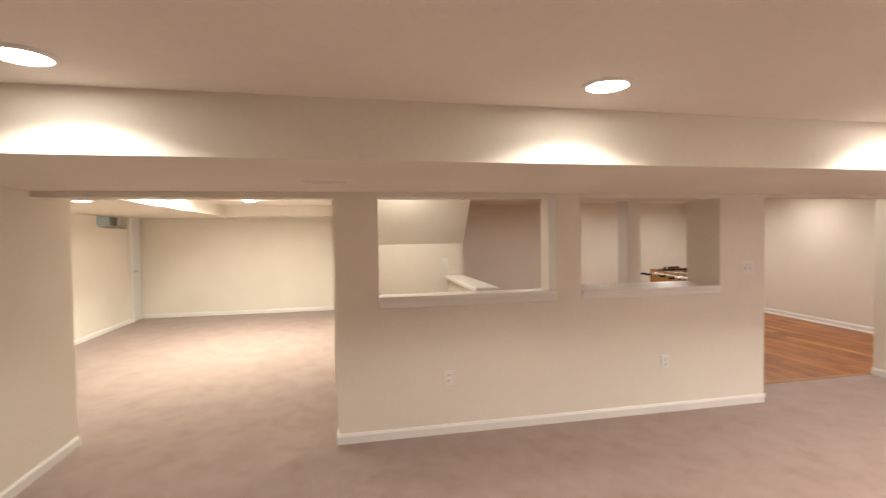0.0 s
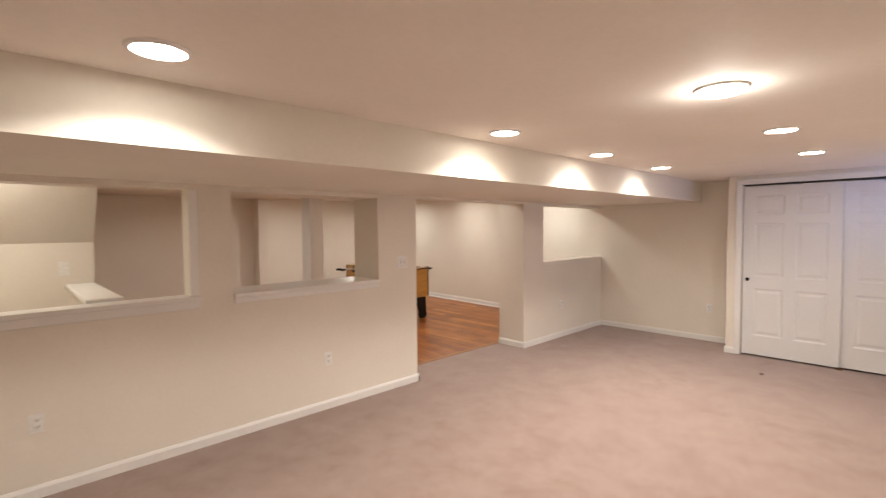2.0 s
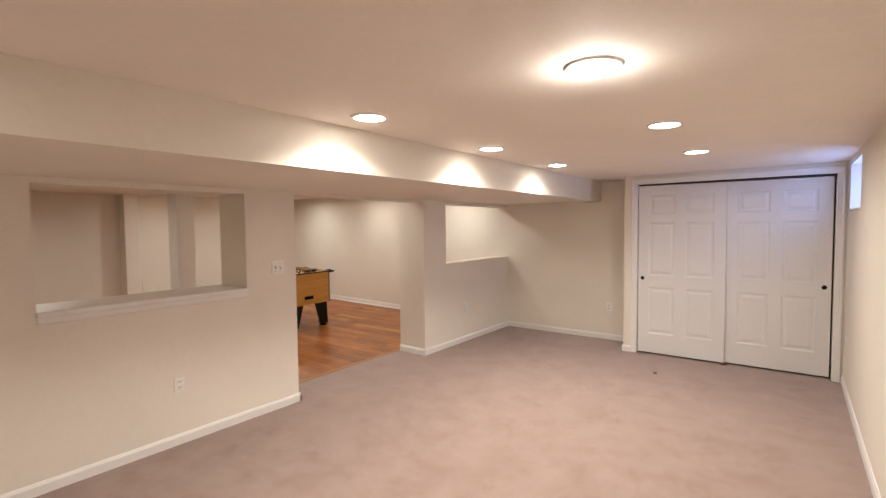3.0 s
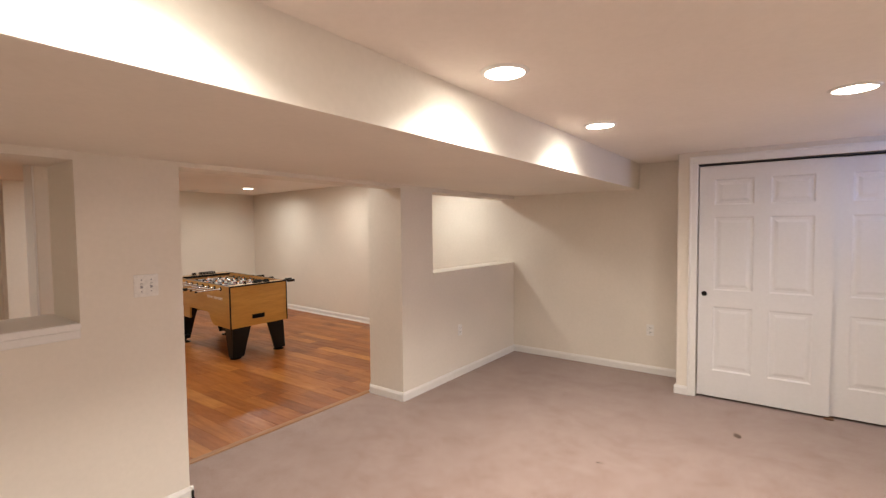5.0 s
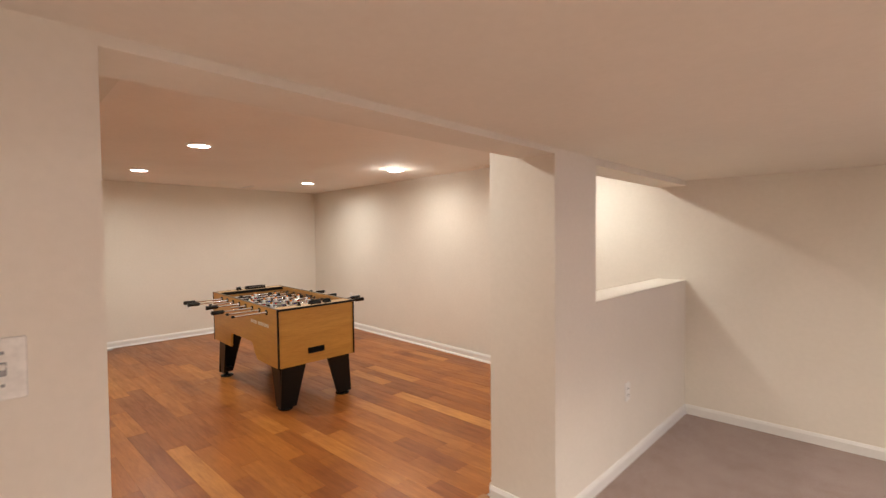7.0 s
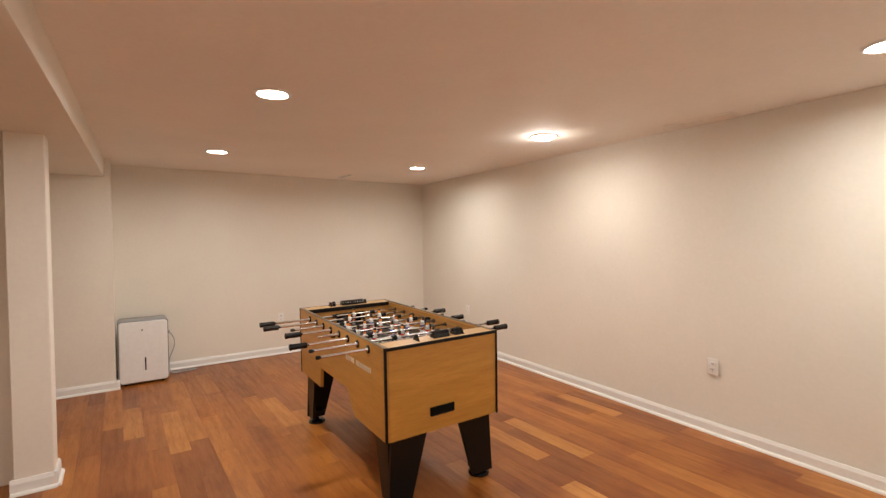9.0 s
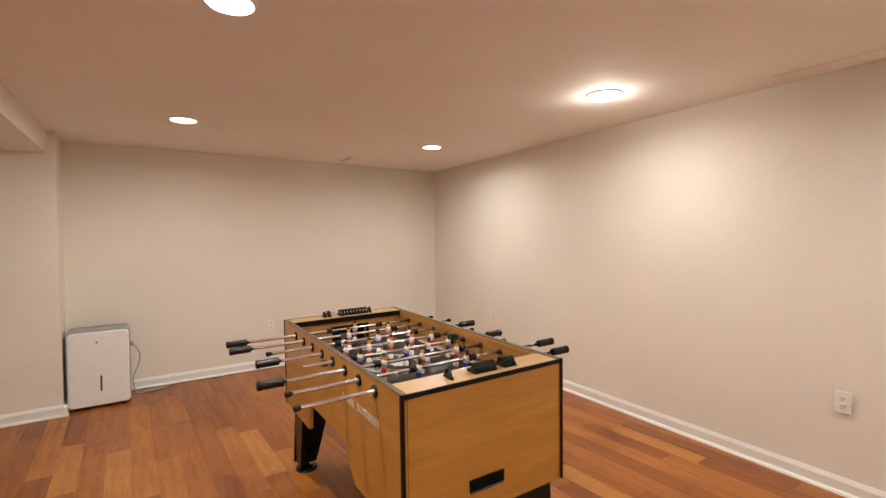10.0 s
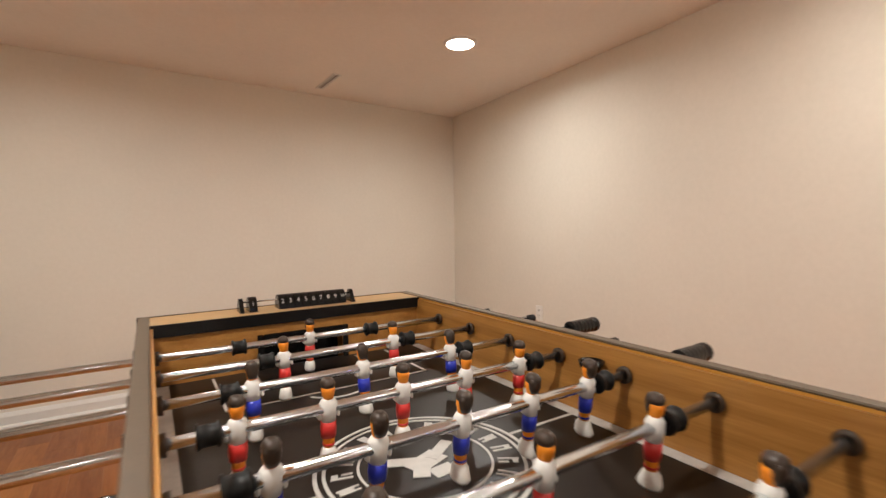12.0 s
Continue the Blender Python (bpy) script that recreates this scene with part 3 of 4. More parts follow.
plate("wall_outlet", pose(6.0, YFAR, 0.46), WHITE_OUT, "outlet", "outlet", "wall outlets")
plate("wall_outlet", pose(6.45, YFAR, 0.478), WHITE_OUT, "outlet", "outlet", "wall outlets")
plate("light_switch", pose(3.68, YF, 1.228), "white plastic double toggle light switch beside the opening", "light switch", "toggle")
plate("light_switch", pose(1.205, 4.95, 1.25), "white plastic switch plate above the half wall", "light switch", "blank")


def vent(m, length, width, slats, label):
    ob = new("ceiling_vent")
    ob.empty_display_size = 0.05
    ob.matrix_basis = m
    tagged(ob, label, "vent", "ceiling vents")
    a, b = length / 2, width / 2
    part("frame", boxes(((-a, -b, -0.006), (-a + 0.014, b, 0)), ((a - 0.014, -b, -0.006), (a, b, 0)), ((-a + 0.014, -b, -0.006), (a - 0.014, -b + 0.012, 0)), ((-a + 0.014, b - 0.012, -0.006), (a - 0.014, b, 0)), bevel=0.001), TRIM, ob)
    part("backing", boxes(((-a + 0.012, -b + 0.010, -0.0015), (a - 0.012, b - 0.010, -0.0005))), SLOT, ob)
    for k in range(slats):
        y = -b + 0.012 + (k + 0.5) * (width - 0.024) / slats
        part("slat", boxes(((-a + 0.014, y - 0.004, -0.005), (a - 0.014, y + 0.002, -0.003))), TRIM, ob)


vent(pose(0.053, 2.92, SOFFIT), 0.26, 0.075, 2, "white slotted air vent in the soffit underside")
vent(pose(6.735, 9.43, CEIL_HOBBY, 0, 0, 90), 0.37, 0.06, 2, "white slotted air vent in the ceiling")
hatch = thing("access_panel", 7.74, 5.53, CEIL_HOBBY, 0, "painted ceiling access panel beside the wall", "access panel")
part("panel", boxes(((-0.09, -0.235, -0.007), (0.065, 0.235, 0.0)), bevel=0.002), CEILING, hatch)
stain = thing("carpet_stain", 6.54, 1.145, 0, 20, "small dark brown stain on the carpet", "stain")
part("blot", lathe(bmesh.new(), [(0.0, 0.004), (0.02, 0.0035), (0.033, 0.0006)], Matrix.Diagonal((1.3, 0.7, 1, 1)), 14), DIRT, stain)


for x, y, turn in ((5.09, 1.10, 40), (5.59, 1.82, 110)):
    lint = thing("carpet_lint", x, y, 0, turn, "tiny dark scrap of lint on the carpet", "lint", "carpet lint")
    part("thread", tube([(-0.02, 0.0, 0.0025), (-0.008, 0.006, 0.0035), (0.008, -0.004, 0.0035), (0.02, 0.002, 0.0025)], 0.0018, 6), DIRT, lint)


# ---- dehumidifier ----
def rounded_plate(w, h, y0, y1, r, bevel=0.006):
    """An upright plate with round corners, its face along -y, its foot at z 0."""
    bm = bmesh.new()
    pts = []
    for cx, cz, a0 in ((w / 2 - r, r, -90), (w / 2 - r, h - r, 0), (-w / 2 + r, h - r, 90), (-w / 2 + r, r, 180)):
        for k in range(7):
            a = radians(a0 + 15 * k)
            pts.append((cx + r * math.cos(a), cz + r * math.sin(a)))
    rings = []
    for y, s in ((y1, 0.0), (y0 + bevel, 0.0), (y0, bevel)):
        rings.append([bm.verts.new((x - math.copysign(min(s, abs(x)), x) * abs(x) / (w / 2), y, z + (s if z < h / 2 else -s) * abs(z - h / 2) / (h / 2))) for x, z in pts])
    n = len(pts)
    for a, b in zip(rings, rings[1:]):
        for k in range(n):
            f = bm.faces.new((a[k], a[(k + 1) % n], b[(k + 1) % n], b[k]))
            f.smooth = True
    bm.faces.new(rings[0])
    bm.faces.new(rings[-1])
    return bm


unit = thing("dehumidifier", 4.543, 9.395, 0, 0, "white and grey portable dehumidifier standing by the wall", "dehumidifier")
part("body", rounded_plate(0.432, 0.63, 0.012, 0.24, 0.035), GREYP, unit, "grey plastic body shell").location.z = 0.014
part("front_panel", rounded_plate(0.412, 0.605, -0.006, 0.014, 0.03, 0.008), WHITEP, unit, "glossy white front panel").location.z = 0.024
part("water_gauge", boxes(((0.005, -0.0085, 0.14), (0.018, -0.0045, 0.27)), bevel=0.002), SLOT, unit, "narrow dark water window")
part("badge", lathe(bmesh.new(), [(0.0, -0.003), (0.009, -0.002), (0.009, 0.002)], Matrix.Translation((-0.012, -0.006, 0.545)) @ Matrix.Rotation(radians(-90), 4, "X"), 16), GREYP, unit)
part("badge_bar", boxes(((0.006, -0.0075, 0.541), (0.05, -0.0058, 0.547))), PLATE, unit)
part("badge_bar", boxes(((-0.10, -0.0075, 0.262), (-0.01, -0.0058, 0.270))), PLATE, unit)
for x in (-0.16, 0.16):
    for y in (0.04, 0.16):
        part("foot", lathe(bmesh.new(), [(0.0, 0.0), (0.014, 0.0), (0.014, 0.016), (0.0, 0.016)], Matrix.Translation((x, y, 0)), 12), RUBBER, unit)
cord = thing("power_cord", 4.767, 9.55, 0, 0, "grey power cord looped beside the dehumidifier", "cord")
part("cable", tube([(0.0, 0.0, 0.47), (0.03, 0.03, 0.44), (0.06, 0.06, 0.36), (0.05, 0.08, 0.27), (0.015, 0.09, 0.18), (0.008, 0.09, 0.08), (0.04, 0.08, 0.012), (0.14, 0.10, 0.007), (0.25, 0.12, 0.007), (0.27, 0.15, 0.007), (0.18, 0.16, 0.007), (0.07, 0.14, 0.007), (0.02, 0.11, 0.012)], 0.005), CORD, cord)
part("cord_hook", boxes(((-0.012, -0.012, 0.455), (0.012, 0.012, 0.49)), bevel=0.003), GREYP, cord)


# ---- table football table ----
TABLE = thing("foosball_table", 5.8605, 6.735, 0, -1.95, "light wood foosball table with black legs and chrome rods", "foosball table")
TABLE.matrix_basis = pose(5.8605, 6.735, 0, 1.05, -0.9, -1.95)      # stands a little out of level
TW, TL, TOP, LOW = 0.366, 0.750, 0.884, 0.388      # half width, half length, top and underside
FIELD_Z, ROD_Z = 0.742, 0.838
ROD_Y = [-0.545 + 0.1487 * i for i in range(8)]


def side_profile():
    return [(-TL + 0.004, LOW), (-0.335, LOW), (-0.275, 0.44), (-0.235, 0.515), (-0.20, 0.53), (0.275, 0.53), (0.285, 0.51), (0.30, LOW), (TL - 0.004, LOW), (TL - 0.004, TOP - 0.004), (-TL + 0.004, TOP - 0.004)]


for sgn in (-1, 1):
    outer, inner = sgn * TW, sgn * (TW - 0.022)
    part("side_panel", extrude_profile(side_profile(), min(outer, inner), max(outer, inner), "x"), MAPLE, TABLE, "light veneered side panel")
    liner = sgn * (TW - 0.023)
    part("inner_rail", boxes(((min(liner, liner - sgn * 0.006), -TL + 0.12, FIELD_Z + 0.001), (max(liner, liner - sgn * 0.006), TL - 0.12, TOP - 0.008))), OAK, TABLE, "golden oak inner rail")
    part("top_edging", boxes(((min(outer, inner) - 0.001, -TL + 0.002, TOP - 0.004), (max(outer, inner) + 0.001, TL - 0.002, TOP + 0.001)), bevel=0.002), EDGE, TABLE, "dark grey top edging")
    for end in (-1, 1):
        y = end * (TL - 0.001)
        part("corner_edging", boxes(((min(outer + sgn * 0.002, outer - sgn * 0.010), min(y, y + end * 0.004), LOW - 0.002), (max(outer + sgn * 0.002, outer - sgn * 0.010), max(y, y + end * 0.004), TOP + 0.001)), ((min(outer + sgn * 0.0035, outer - sgn * 0.001), min(y + end * 0.004, y - end * 0.009), LOW - 0.002), (max(outer + sgn * 0.0035, outer - sgn * 0.001), max(y + end * 0.004, y - end * 0.009), TOP + 0.001)), bevel=0.001), LAMINATE, TABLE, "black corner edging")

for end in (-1, 1):
    y0, y1 = sorted((end * (TL - 0.001), end * (TL - 0.026)))
    part("end_panel", boxes(((-TW + 0.022, y0, LOW), (TW - 0.022, y1, TOP - 0.012))), MAPLE, TABLE, "light veneered end panel")
    y0, y1 = sorted((end * (TL - 0.002), end * (TL - 0.122)))
    part("end_shelf", boxes(((-TW + 0.023, y0, TOP - 0.011), (TW - 0.023, y1, TOP - 0.001)), bevel=0.002), SHELF, TABLE, "pale wooden end shelf")
    y0, y1 = sorted((end * (TL - 0.004), end * (TL + 0.003)))
    part("shelf_edging", boxes(((-TW + 0.011, y0, TOP - 0.018), (TW - 0.011, y1, TOP + 0.0005)), bevel=0.002), LAMINATE, TABLE, "black shelf edging")
    y0, y1 = sorted((end * (TL - 0.1215), end * (TL - 0.128)))
    part("shelf_lip", boxes(((-TW + 0.023, y0, TOP - 0.030), (TW - 0.023, y1, TOP - 0.001)), bevel=0.001), LAMINATE, TABLE, "black inner shelf lip")
    y0, y1 = sorted((end * (TL - 0.112), end * (TL - 0.1205)))
    for x0, x1, z0 in ((-TW + 0.023, -0.105, FIELD_Z - 0.01), (0.105, TW - 0.023, FIELD_Z - 0.01), (-0.105, 0.105, FIELD_Z + 0.078)):
        part("goal_wall", boxes(((x0, y0, z0), (x1, y1, TOP - 0.030))), OAK, TABLE, "golden oak goal wall")
    y0, y1 = sorted((end * (TL - 0.1205), end * (TL - 0.127)))
    part("goal_frame", boxes(((-0.118, y0, FIELD_Z), (-0.103, y1, FIELD_Z + 0.088)), ((0.103, y0, FIELD_Z), (0.118, y1, FIELD_Z + 0.088)), ((-0.103, y0, FIELD_Z + 0.074), (0.103, y1, FIELD_Z + 0.088)), bevel=0.002), BLACK, TABLE, "black plastic goal frame")
    y0, y1 = sorted((end * (TL - 0.030), end * (TL - 0.060)))
    part("goal_pocket", boxes(((-0.11, y0, FIELD_Z - 0.02), (0.11, y1, FIELD_Z + 0.09))), BLACK, TABLE)

part("ball_return", boxes(((-0.102, -TL - 0.004, 0.472), (0.058, -TL + 0.001, 0.520)), bevel=0.003), SLOTDARK, TABLE, "black ball return slot")
part("ball_return_lip", boxes(((-0.098, -TL - 0.007, 0.469), (0.054, -TL - 0.003, 0.476)), bevel=0.002), LAMINATE, TABLE)
part("playfield", boxes(((-TW + 0.022, -TL + 0.112, FIELD_Z - 0.02), (TW - 0.022, TL - 0.112, FIELD_Z))), FIELD, TABLE, "dark grey playing field")
part("bottom_board", boxes(((-TW + 0.023, -TL + 0.026, 0.535), (TW - 0.023, TL - 0.026, 0.548))), MAPLE, TABLE)


def ring(r0, r1, x, y, z, a0=0, a1=360, steps=48):
    bm = bmesh.new()
    n = max(6, int(steps * (a1 - a0) / 360))
    rows = []
    for k in range(n + 1):
        a = radians(a0 + (a1 - a0) * k / n)
        c, s = math.cos(a), math.sin(a)
        rows.append([bm.verts.new((x + r * c, y + r * s, h)) for r, h in ((r0, z), (r0, z + 0.0012), (r1, z + 0.0012), (r1, z))])
    for a, b in zip(rows, rows[1:]):
        for k in range(3):
            bm.faces.new((a[k], a[k + 1], b[k + 1], b[k]))
    bmesh.ops.remove_doubles(bm, verts=bm.verts, dist=0.00005)
    return bm


def stripe(x0, y0, x1, y1):
    return boxes(((min(x0, x1), min(y0, y1), FIELD_Z), (max(x0, x1), max(y0, y1), FIELD_Z + 0.0012)))


G = TW - 0.050
part("field_line", stripe(-G, -0.003, -0.165, 0.003), LINE, TABLE)
part("field_line", stripe(0.165, -0.003, G, 0.003), LINE, TABLE)
for sgn in (-1, 1):
    part("side_line", stripe(sgn * (TW - 0.030), -TL + 0.13, sgn * (TW - 0.054), TL - 0.13), LINE, TABLE, "white side strip")
    e = sgn * (TL - 0.135)
    for reach, deep in ((0.225, 0.235), (0.135, 0.105)):
        f = e - sgn * deep
        part("box_line", stripe(-reach, f, reach, f + sgn * 0.006), LINE, TABLE)
        for side_x in (-1, 1):
            part("box_line", stripe(side_x * reach, e, side_x * (reach - 0.006), f), LINE, TABLE)
    part("box_arc", ring(0.074, 0.080, 0, e - sgn * 0.205, FIELD_Z, 215 if sgn > 0 else 35, 325 if sgn > 0 else 145), LINE, TABLE)
    part("penalty_spot", ring(0.0005, 0.007, 0, e - sgn * 0.17, FIELD_Z, 0, 360, 14), LINE, TABLE)
for r0, r1 in ((0.158, 0.164), (0.146, 0.151), (0.098, 0.102)):
    part("centre_ring", ring(r0, r1, 0, 0, FIELD_Z), LINE, TABLE)
rng = random.Random(4)
for k in range(20):
    a = radians(18 * k + 4)
    if k in (4, 14):
        continue
    bm = bmesh.new()
    add_box(bm, (-0.007, -0.016, 0), (-0.003, 0.016, 0.0012))
    add_box(bm, (0.003, -0.016, 0), (0.007, 0.016 if k % 3 else 0.0, 0.0012))
    add_box(bm, (-0.007, rng.uniform(-0.012, 0.010), 0), (0.007, 0.014, 0.0011))
    bmesh.ops.transform(bm, matrix=pose(0.124 * math.cos(a), 0.124 * math.sin(a), FIELD_Z, 0, 0, math.degrees(a) - 90), verts=bm.verts)
    part("letter_bar", bm, LINE, TABLE)
for x, y, w, h, turn in ((0.0, 0.0, 0.05, 0.03, 20), (-0.038, 0.018, 0.045, 0.018, -25), (0.04, 0.02, 0.05, 0.016, 35), (0.01, -0.035, 0.03, 0.022, 5), (-0.02, -0.02, 0.03, 0.02, 60)):
    bm = boxes(((-w, -h, 0), (w, h, 0.0012)), bevel=0.0004)
    bmesh.ops.transform(bm, matrix=pose(x * 0.9, y, FIELD_Z + 0.0003 + abs(turn) * 0.00001, 0, 0, turn) @ Matrix.Diagonal((0.62, 0.62, 1, 1)), verts=bm.verts)
    part("emblem_patch", bm, LINE, TABLE)

# plain bars where the side carries its lettering
for k in range(14):
    if k == 8:
        continue
    y = -0.575 + 0.0268 * k
    part("letter_bar", boxes(((-TW - 0.0015, y, 0.708), (-TW + 0.0005, y + 0.0065, 0.738)), ((-TW - 0.0015, y + 0.012, 0.708), (-TW + 0.0005, y + 0.0185, 0.738)), ((-TW - 0.0014, y, 0.718 + 0.006 * (k % 3)), (-TW + 0.0005, y + 0.0185, 0.724 + 0.006 * (k % 3)))), plain("pale_print", (0.66, 0.58, 0.46), 0.5) if k == 0 else bpy.data.materials["pale_print"], TABLE)


# legs
def leg(sx, sy):
    """A folded tapered leg of two boards, its outer corner upright."""
    bm = bmesh.new()
    def board(top0, top1, low0, low1, flat0, flat1, along):
        put = (lambda u, v, z: (u, v, z)) if along == "x" else (lambda u, v, z: (v, u, z))
        vs = [bm.verts.new(put(u, v, z)) for v in (flat0, flat1) for u, z in ((top0, LOW + 0.06), (top1, LOW + 0.06), (low1, 0.036), (low0, 0.036))]
        for q in ((0, 1, 2, 3), (4, 5, 6, 7), (0, 1, 5, 4), (1, 2, 6, 5), (2, 3, 7, 6), (3, 0, 4, 7)):
            bm.faces.new([vs[i] for i in q])
    ox, oy = sx * (TW - 0.032), sy * (TL - 0.028)
    board(ox - sx * 0.012, ox - sx * 0.245, ox + sx * 0.010, ox - sx * 0.130, oy, oy - sy * 0.022, "x")
    board(oy - sy * 0.0225, oy - sy * 0.200, oy - sy * 0.0225, oy - sy * 0.110, ox, ox - sx * 0.022, "y")
    bmesh.ops.recalc_face_normals(bm, faces=bm.faces)
    return bm


for sx in (-1, 1):
    for sy in (-1, 1):
        ob = part("leg", leg(sx, sy), LAMINATE, TABLE, "tapered black laminate leg")
        cx, cy = sx * (TW - 0.085), sy * (TL - 0.078)
        dz = -math.radians(1.05) * cy - math.radians(0.9) * cx
        foot = part("foot", lathe(bmesh.new(), [(0.0, 0.0), (0.060, 0.0), (0.064, 0.006), (0.060, 0.014), (0.026, 0.020), (0.016, 0.024), (0.016, 0.09), (0.0, 0.09)], Matrix.Translation((cx, cy, dz)), 28), BLACK, ob, "round black levelling foot")
        part("foot_block", boxes(((min(cx - sx * 0.05, cx + sx * 0.045), min(cy - sy * 0.045, cy + sy * 0.035), 0.045), (max(cx - sx * 0.05, cx + sx * 0.045), max(cy - sy * 0.045, cy + sy * 0.035), 0.09)), bevel=0.003), LAMINATE, ob)


# rods, men and handles
def man_mesh(shorts):
    bm = bmesh.new()
    def block(rows, mat):
        rings = []
        for z, w, d, oy in rows:
            rings.append([bm.verts.new((w * math.cos(a) * (1.0 if abs(math.cos(a)) < 0.8 else 0.96), oy + d * math.sin(a), z)) for a in (2 * math.pi * k / 12 for k in range(12))])
        for a, b in zip(rings, rings[1:]):
            for k in range(12):
                f = bm.faces.new((a[k], a[(k + 1) % 12], b[(k + 1) % 12], b[k]))
                f.material_index, f.smooth = mat, True
        for r in (rings[0], rings[-1]):
            bm.faces.new(r).material_index = mat
    block([(-0.080, 0.011, 0.015, 0.002), (-0.076, 0.013, 0.017, 0.002), (-0.062, 0.0115, 0.013, 0.0), (-0.056, 0.008, 0.008, 0.0)], 0)
    block([(-0.056, 0.0085, 0.008, 0.0), (-0.046, 0.009, 0.008, 0.0), (-0.042, 0.009, 0.0085, 0.0)], 1)
    block([(-0.0535, 0.0092, 0.0088, 0.0), (-0.0505, 0.0092, 0.0088, 0.0)], 3)
    block([(-0.042, 0.0115, 0.0095, 0.0), (-0.030, 0.0125, 0.0105, 0.0), (-0.018, 0.0115, 0.0100, 0.0)], 3)
    block([(-0.018, 0.0108, 0.0100, 0.0), (-0.004, 0.0128, 0.0115, 0.0), (0.007, 0.0140, 0.0115, 0.0), (0.012, 0.0110, 0.0092, 0.0), (0.015, 0.007, 0.007, 0.0)], 0)
    block([(0.013, 0.007, 0.007, 0.0), (0.018, 0.0085, 0.0090, 0.0), (0.026, 0.0100, 0.0108, 0.0), (0.034, 0.0098, 0.0105, 0.0)], 1)
    block([(0.032, 0.0104, 0.0112, 0.0005), (0.037, 0.0112, 0.0120, 0.0010), (0.042, 0.0085, 0.0095, 0.001), (0.0445, 0.0035, 0.004, 0.001)], 2)
    block([(0.017, 0.0070, 0.0050, 0.0055), (0.024, 0.0098, 0.0070, 0.0055), (0.033, 0.0108, 0.0075, 0.0050), (0.038, 0.0100, 0.0070, 0.0050)], 2)
    for sgn in (-1, 1):
        add_box(bm, (min(sgn * 0.0115, sgn * 0.0160), -0.006, -0.014), (max(sgn * 0.0115, sgn * 0.0160), 0.006, 0.007), 0.002, 1, 0)
    return finish(bm, [SHIRT, SKIN, HAIR, shorts])


MAN = {"red": man_mesh(REDP), "blue": man_mesh(BLUEP)}
BUMPER = finish(lathe(bmesh.new(), [(0.008, -0.014), (0.016, -0.014), (0.017, -0.011), (0.014, -0.009), (0.014, 0.009), (0.017, 0.011), (0.016, 0.014), (0.008, 0.014)], ALONG_X, 18), RUBBER)
BUSH = finish(lathe(bmesh.new(), [(0.0085, -0.006), (0.021, -0.005), (0.023, -0.002), (0.023, 0.004), (0.0085, 0.004)], ALONG_X, 20), BLACK)
INNER = finish(lathe(bmesh.new(), [(0.0085, -0.004), (0.0125, -0.004), (0.0145, -0.001), (0.0145, 0.004), (0.0085, 0.004)], ALONG_X, 18), plain("bushing_brown", (0.05, 0.028, 0.015), 0.5))
GRIP = finish(lathe(bmesh.new(), [(0.0085, 0.0), (0.015, 0.0), (0.0175, 0.004)] + [v for k in range(6) for v in ((0.0178, 0.008 + k * 0.013), (0.0166, 0.011 + k * 0.013), (0.0166, 0.014 + k * 0.013))] + [(0.0185, 0.086), (0.0182, 0.095), (0.014, 0.0985), (0.0, 0.0985)], ALONG_X, 18), BLACK)
TIP = finish(lathe(bmesh.new(), [(0.008, -0.016), (0.0105, -0.015), (0.0105, 0.004), (0.007, 0.007), (0.0, 0.007)], ALONG_X, 14), RUBBER)
TEAMS = [("blue", 1, 0.0, 0.10), ("blue", 2, 0.24, 0.02), ("red", 3, 0.19, 0.0), ("blue", 5, 0.12, 0.0), ("red", 5, 0.12, -0.01), ("blue", 3, 0.19, -0.015), ("red", 2, 0.24, 0.0), ("red", 1, 0.0, -0.025)]
OUT_L = [0.260, 0.250, 0.310, 0.105, 0.258, 0.190, 0.322, 0.315]
OUT_R = [0.235, 0.290, 0.115, 0.20, 0.13, 0.235, 0.17, 0.13]


def meshpart(name, me, parent, loc, label="", turn=0.0, flip=False):
    ob = new(name, me)
    ob.parent = parent
    ob.matrix_basis = pose(*loc, turn, 0, 180 if flip else 0)
    return tagged(ob, label)


for i, (team, count, gap, shift) in enumerate(TEAMS):
    y = ROD_Y[i]
    left, right = -TW - 0.028 - OUT_L[i], TW + 0.010 + OUT_R[i]
    rod = part("rod", lathe(bmesh.new(), [(0.0, left), (0.0078, left), (0.0078, right), (0.0, right)], ALONG_X, 18), CHROME, TABLE, "polished chrome rod")
    rod.location = (0, y, ROD_Z)
    for sgn in (-1, 1):
        meshpart("bushing", BUSH, rod, (sgn * (TW + 0.002), 0, 0), "black rod bushing", 0, sgn < 0)
        meshpart("inner_bushing", INNER, rod, (sgn * (TW - 0.033), 0, 0), "dark inner rod bushing", 0, sgn > 0)
    if team == "red":
        meshpart("handle", GRIP, rod, (left + 0.09, 0, 0), "black ribbed handle", 0, True)
        meshpart("rod_cap", TIP, rod, (right - 0.004, 0, 0), "black rubber cap")
    else:
        meshpart("handle", GRIP, rod, (right - 0.09, 0, 0), "black ribbed handle")
        if i != 3:
            meshpart("rod_cap", TIP, rod, (left + 0.004, 0, 0), "black rubber cap", 0, True)
    lean = [8, -6, 4, -7, 3, 6, -4, 5][i]
    for k in range(count):
        x = shift + (k - (count - 1) / 2) * gap
        meshpart("player_figure", MAN[team], rod, (x, 0, 0), "painted plastic player figure", lean, team == "blue")
    reach = (count - 1) / 2 * gap + 0.034 if count > 1 else 0.155
    for sgn in (-1, 1):
        meshpart("bumper", BUMPER, rod, (shift + sgn * reach, 0, 0), "black rubber bumper")


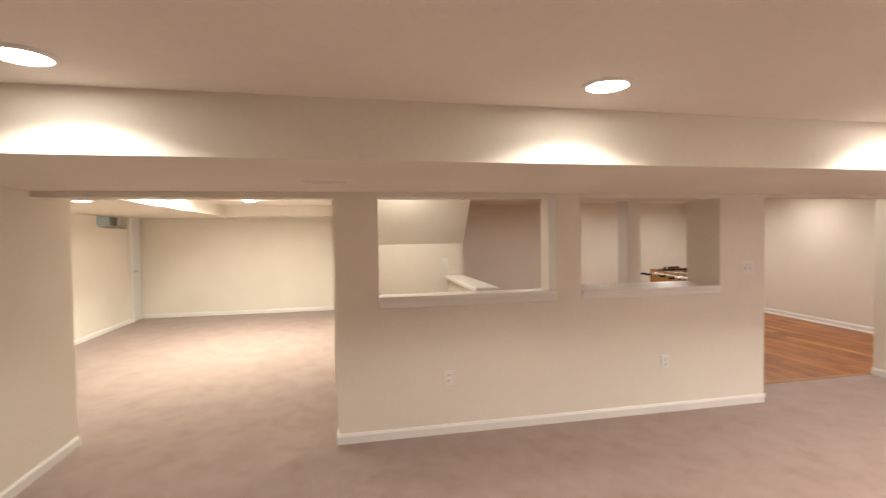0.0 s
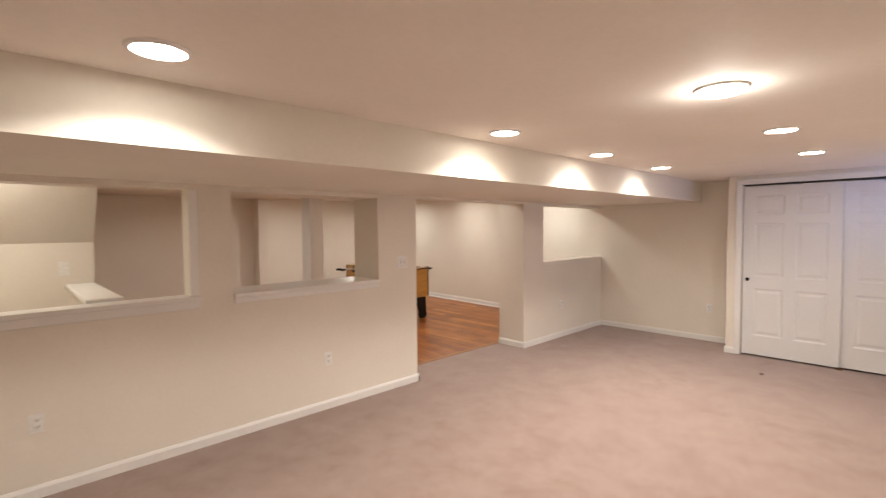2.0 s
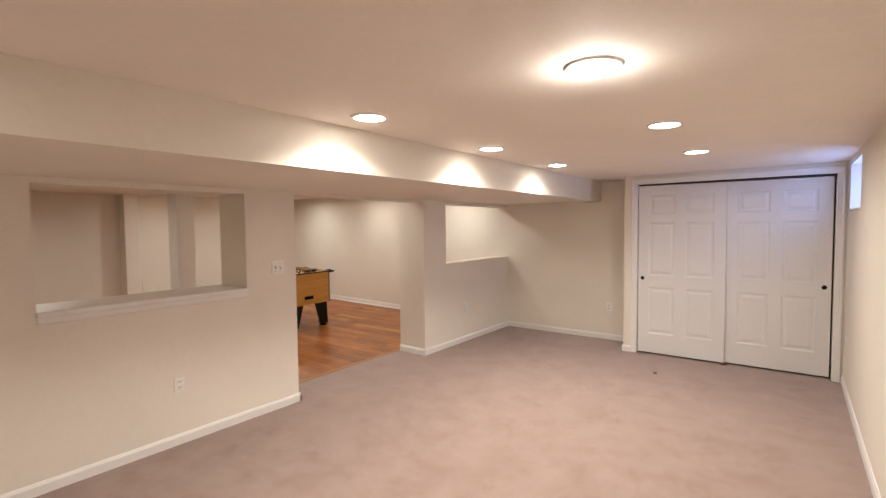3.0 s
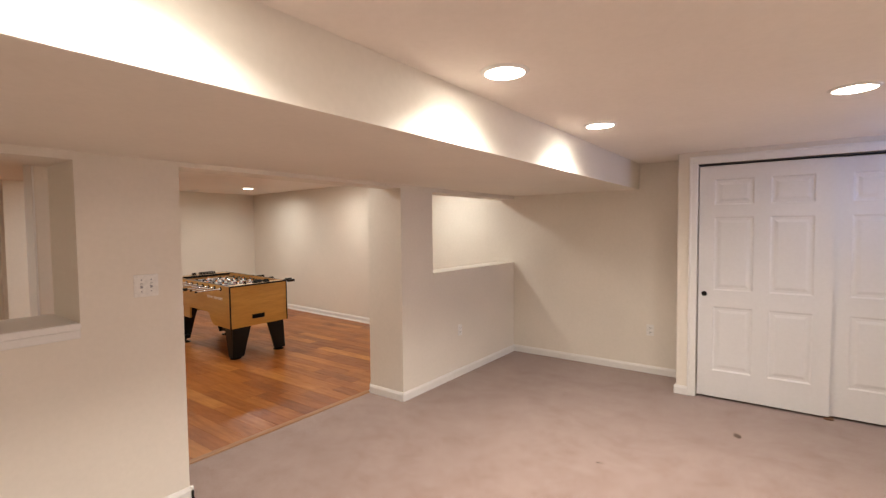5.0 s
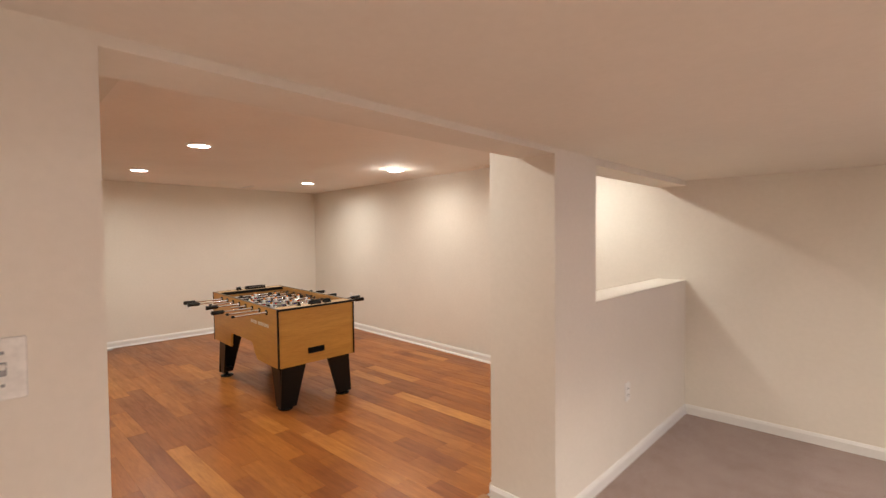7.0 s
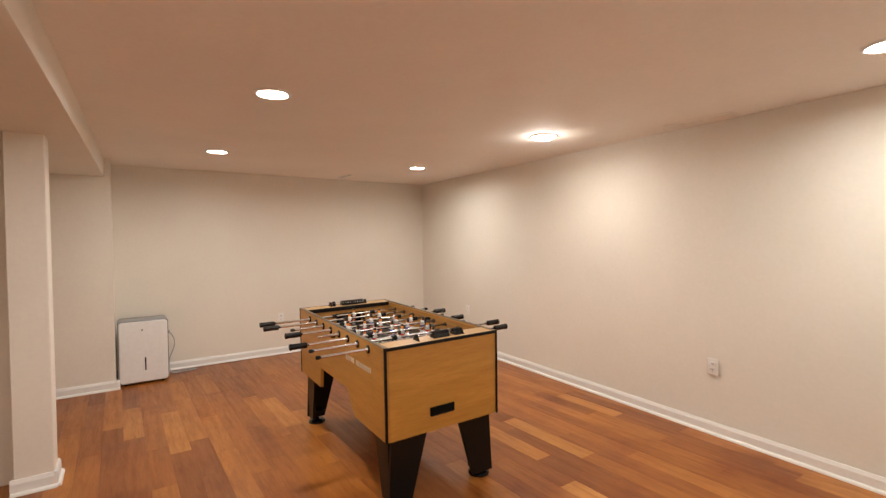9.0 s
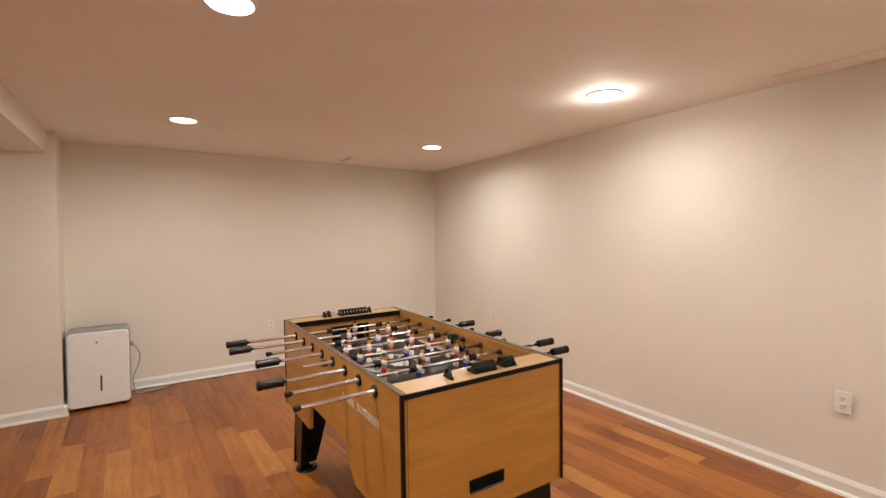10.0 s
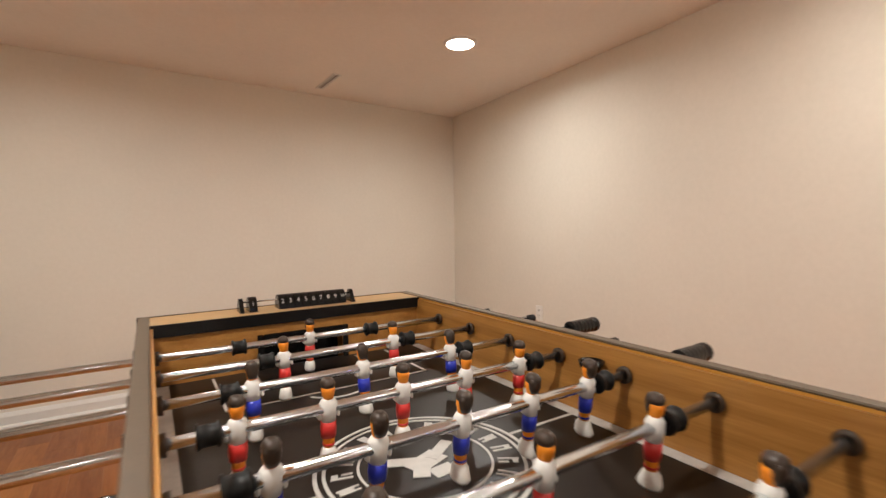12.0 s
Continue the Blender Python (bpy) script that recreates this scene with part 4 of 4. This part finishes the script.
# ball cups: one outside the panel, one inside the opposite rail
for cx, cz, size in ((-TW - 0.022, ROD_Z - 0.016, 0.68), (TW - 0.052, ROD_Z + 0.008, 0.66)):
    cup = [(0.0, -0.020), (0.022, -0.018), (0.030, -0.004), (0.034, 0.010), (0.031, 0.010), (0.026, -0.003), (0.018, -0.014), (0.0, -0.016)]
    part("ball_cup", lathe(bmesh.new(), cup, Matrix.Translation((cx, 0.5 * (ROD_Y[3] + ROD_Y[4]) - 0.02, cz)) @ Matrix.Diagonal((size, size, size, 1)), 20), BLACK, TABLE, "black plastic ball serving cup")


# score counters on the end shelves
def counter(end):
    """Ten black beads on a thin wire between two fins, one bead pushed apart."""
    y = end * (TL - 0.062)
    z = TOP - 0.001
    for x in (-0.145, 0.150):
        bm = extrude_profile([(-0.030, 0.0), (0.030, 0.0), (0.022, 0.010), (0.006, 0.034), (-0.006, 0.034), (-0.022, 0.010)], x - 0.005, x + 0.005, "x")
        bmesh.ops.transform(bm, matrix=Matrix.Translation((0, y, z)), verts=bm.verts)
        part("score_bracket", bm, BLACK, TABLE, "black plastic score bracket")
    part("score_wire", lathe(bmesh.new(), [(0.0, -0.145), (0.0022, -0.145), (0.0022, 0.150), (0.0, 0.150)], Matrix.Translation((0, y, z + 0.024)) @ ALONG_X, 8), CHROME, TABLE)
    xs = [-0.118] + [-0.045 + 0.0205 * k for k in range(9)]
    if end < 0:
        xs = [0.105, 0.127] + [-0.035 + 0.0205 * k for k in range(5)]
    for k, x in enumerate(xs):
        arc = [(0.027 * math.cos(math.pi * q / 10), 0.036 * math.sin(math.pi * q / 10)) for q in range(11)]
        bm = extrude_profile(arc, -0.0096, 0.0096, "x")
        bead = part("score_bead", bm, BLACK, TABLE, "black numbered score bead")
        bead.location = (x, y, z + 0.0006)
        if end > 0:
            text = bpy.data.curves.new("digit", "FONT")
            text.body, text.size, text.align_x, text.align_y, text.extrude = str(k + 1), 0.017 if k < 9 else 0.012, "CENTER", "CENTER", 0.0003
            holder = bpy.data.objects.new("digit_tmp", text)
            scene.collection.objects.link(holder)
            me = bpy.data.meshes.new_from_object(holder.evaluated_get(bpy.context.evaluated_depsgraph_get()))
            bpy.data.objects.remove(holder)
            me.materials.append(LINE)
            num = new("score_number", me)
            num.parent = bead
            num.matrix_basis = pose(0, -0.0228, 0.0205, 62)


counter(-1)
counter(1)


# ---- wood planks, pieces of the floor ----
FLOOR = structure("floor_wood", boxes(((1.2, 3.987, -0.14), (8.3, 10.0, -0.013))), SUBFLOOR, "reddish brown wood plank floor with mixed tones", "floor")
PLANKS = {}


def plank_mesh(length, width):
    key = (round(length, 2), round(width, 3))
    if key not in PLANKS:
        bm = bmesh.new()
        a, b, g = length / 2 - 0.0002, width / 2 - 0.0002, 0.0007
        lower = [bm.verts.new((x, y, z)) for z in (-0.012,) for x, y in ((-b, -a), (b, -a), (b, a), (-b, a))]
        mid = [bm.verts.new((x, y, -g * 0.7)) for x, y in ((-b, -a), (b, -a), (b, a), (-b, a))]
        top = [bm.verts.new((x, y, 0.0)) for x, y in ((-b + g, -a + g), (b - g, -a + g), (b - g, a - g), (-b + g, a - g))]
        for r, s in ((lower, mid), (mid, top)):
            for k in range(4):
                bm.faces.new((r[k], r[(k + 1) % 4], s[(k + 1) % 4], s[k]))
        bm.faces.new(top)
        PLANKS[key] = finish(bm, PLANK)
    return PLANKS[key]


rng = random.Random(11)
WIDTH, Y0, Y1 = 0.127, 4.0, 9.79
rest = bmesh.new()
x = 3.72
while x < 8.12:
    y = Y0
    first = rng.choice((0.3, 0.45, 0.6, 0.75, 0.9))
    while y < Y1 - 0.01:
        step = first if y == Y0 else rng.choice((0.6, 0.75, 0.9, 1.05, 1.2))
        if Y1 - (y + step) < 0.28:
            step = round(Y1 - y, 2)
        ob = new("plank", plank_mesh(step, WIDTH))
        ob.parent = FLOOR
        ob.location = (x + WIDTH / 2, y + step / 2, 0.0)
        y += step
    x += WIDTH
x = 3.72 - WIDTH
while x > 1.4:
    y = Y0
    while y < Y1 - 0.01:
        step = min(rng.choice((0.75, 0.9, 1.2)), Y1 - y)
        add_box(rest, (x + 0.0005, y + 0.0005, -0.012), (x + WIDTH - 0.0005, y + step - 0.0005, 0.0))
        y += step
    x -= WIDTH
far_planks = part("planks_under_stairs", rest, PLANK, FLOOR)
far_planks["kind"] = "stuff"
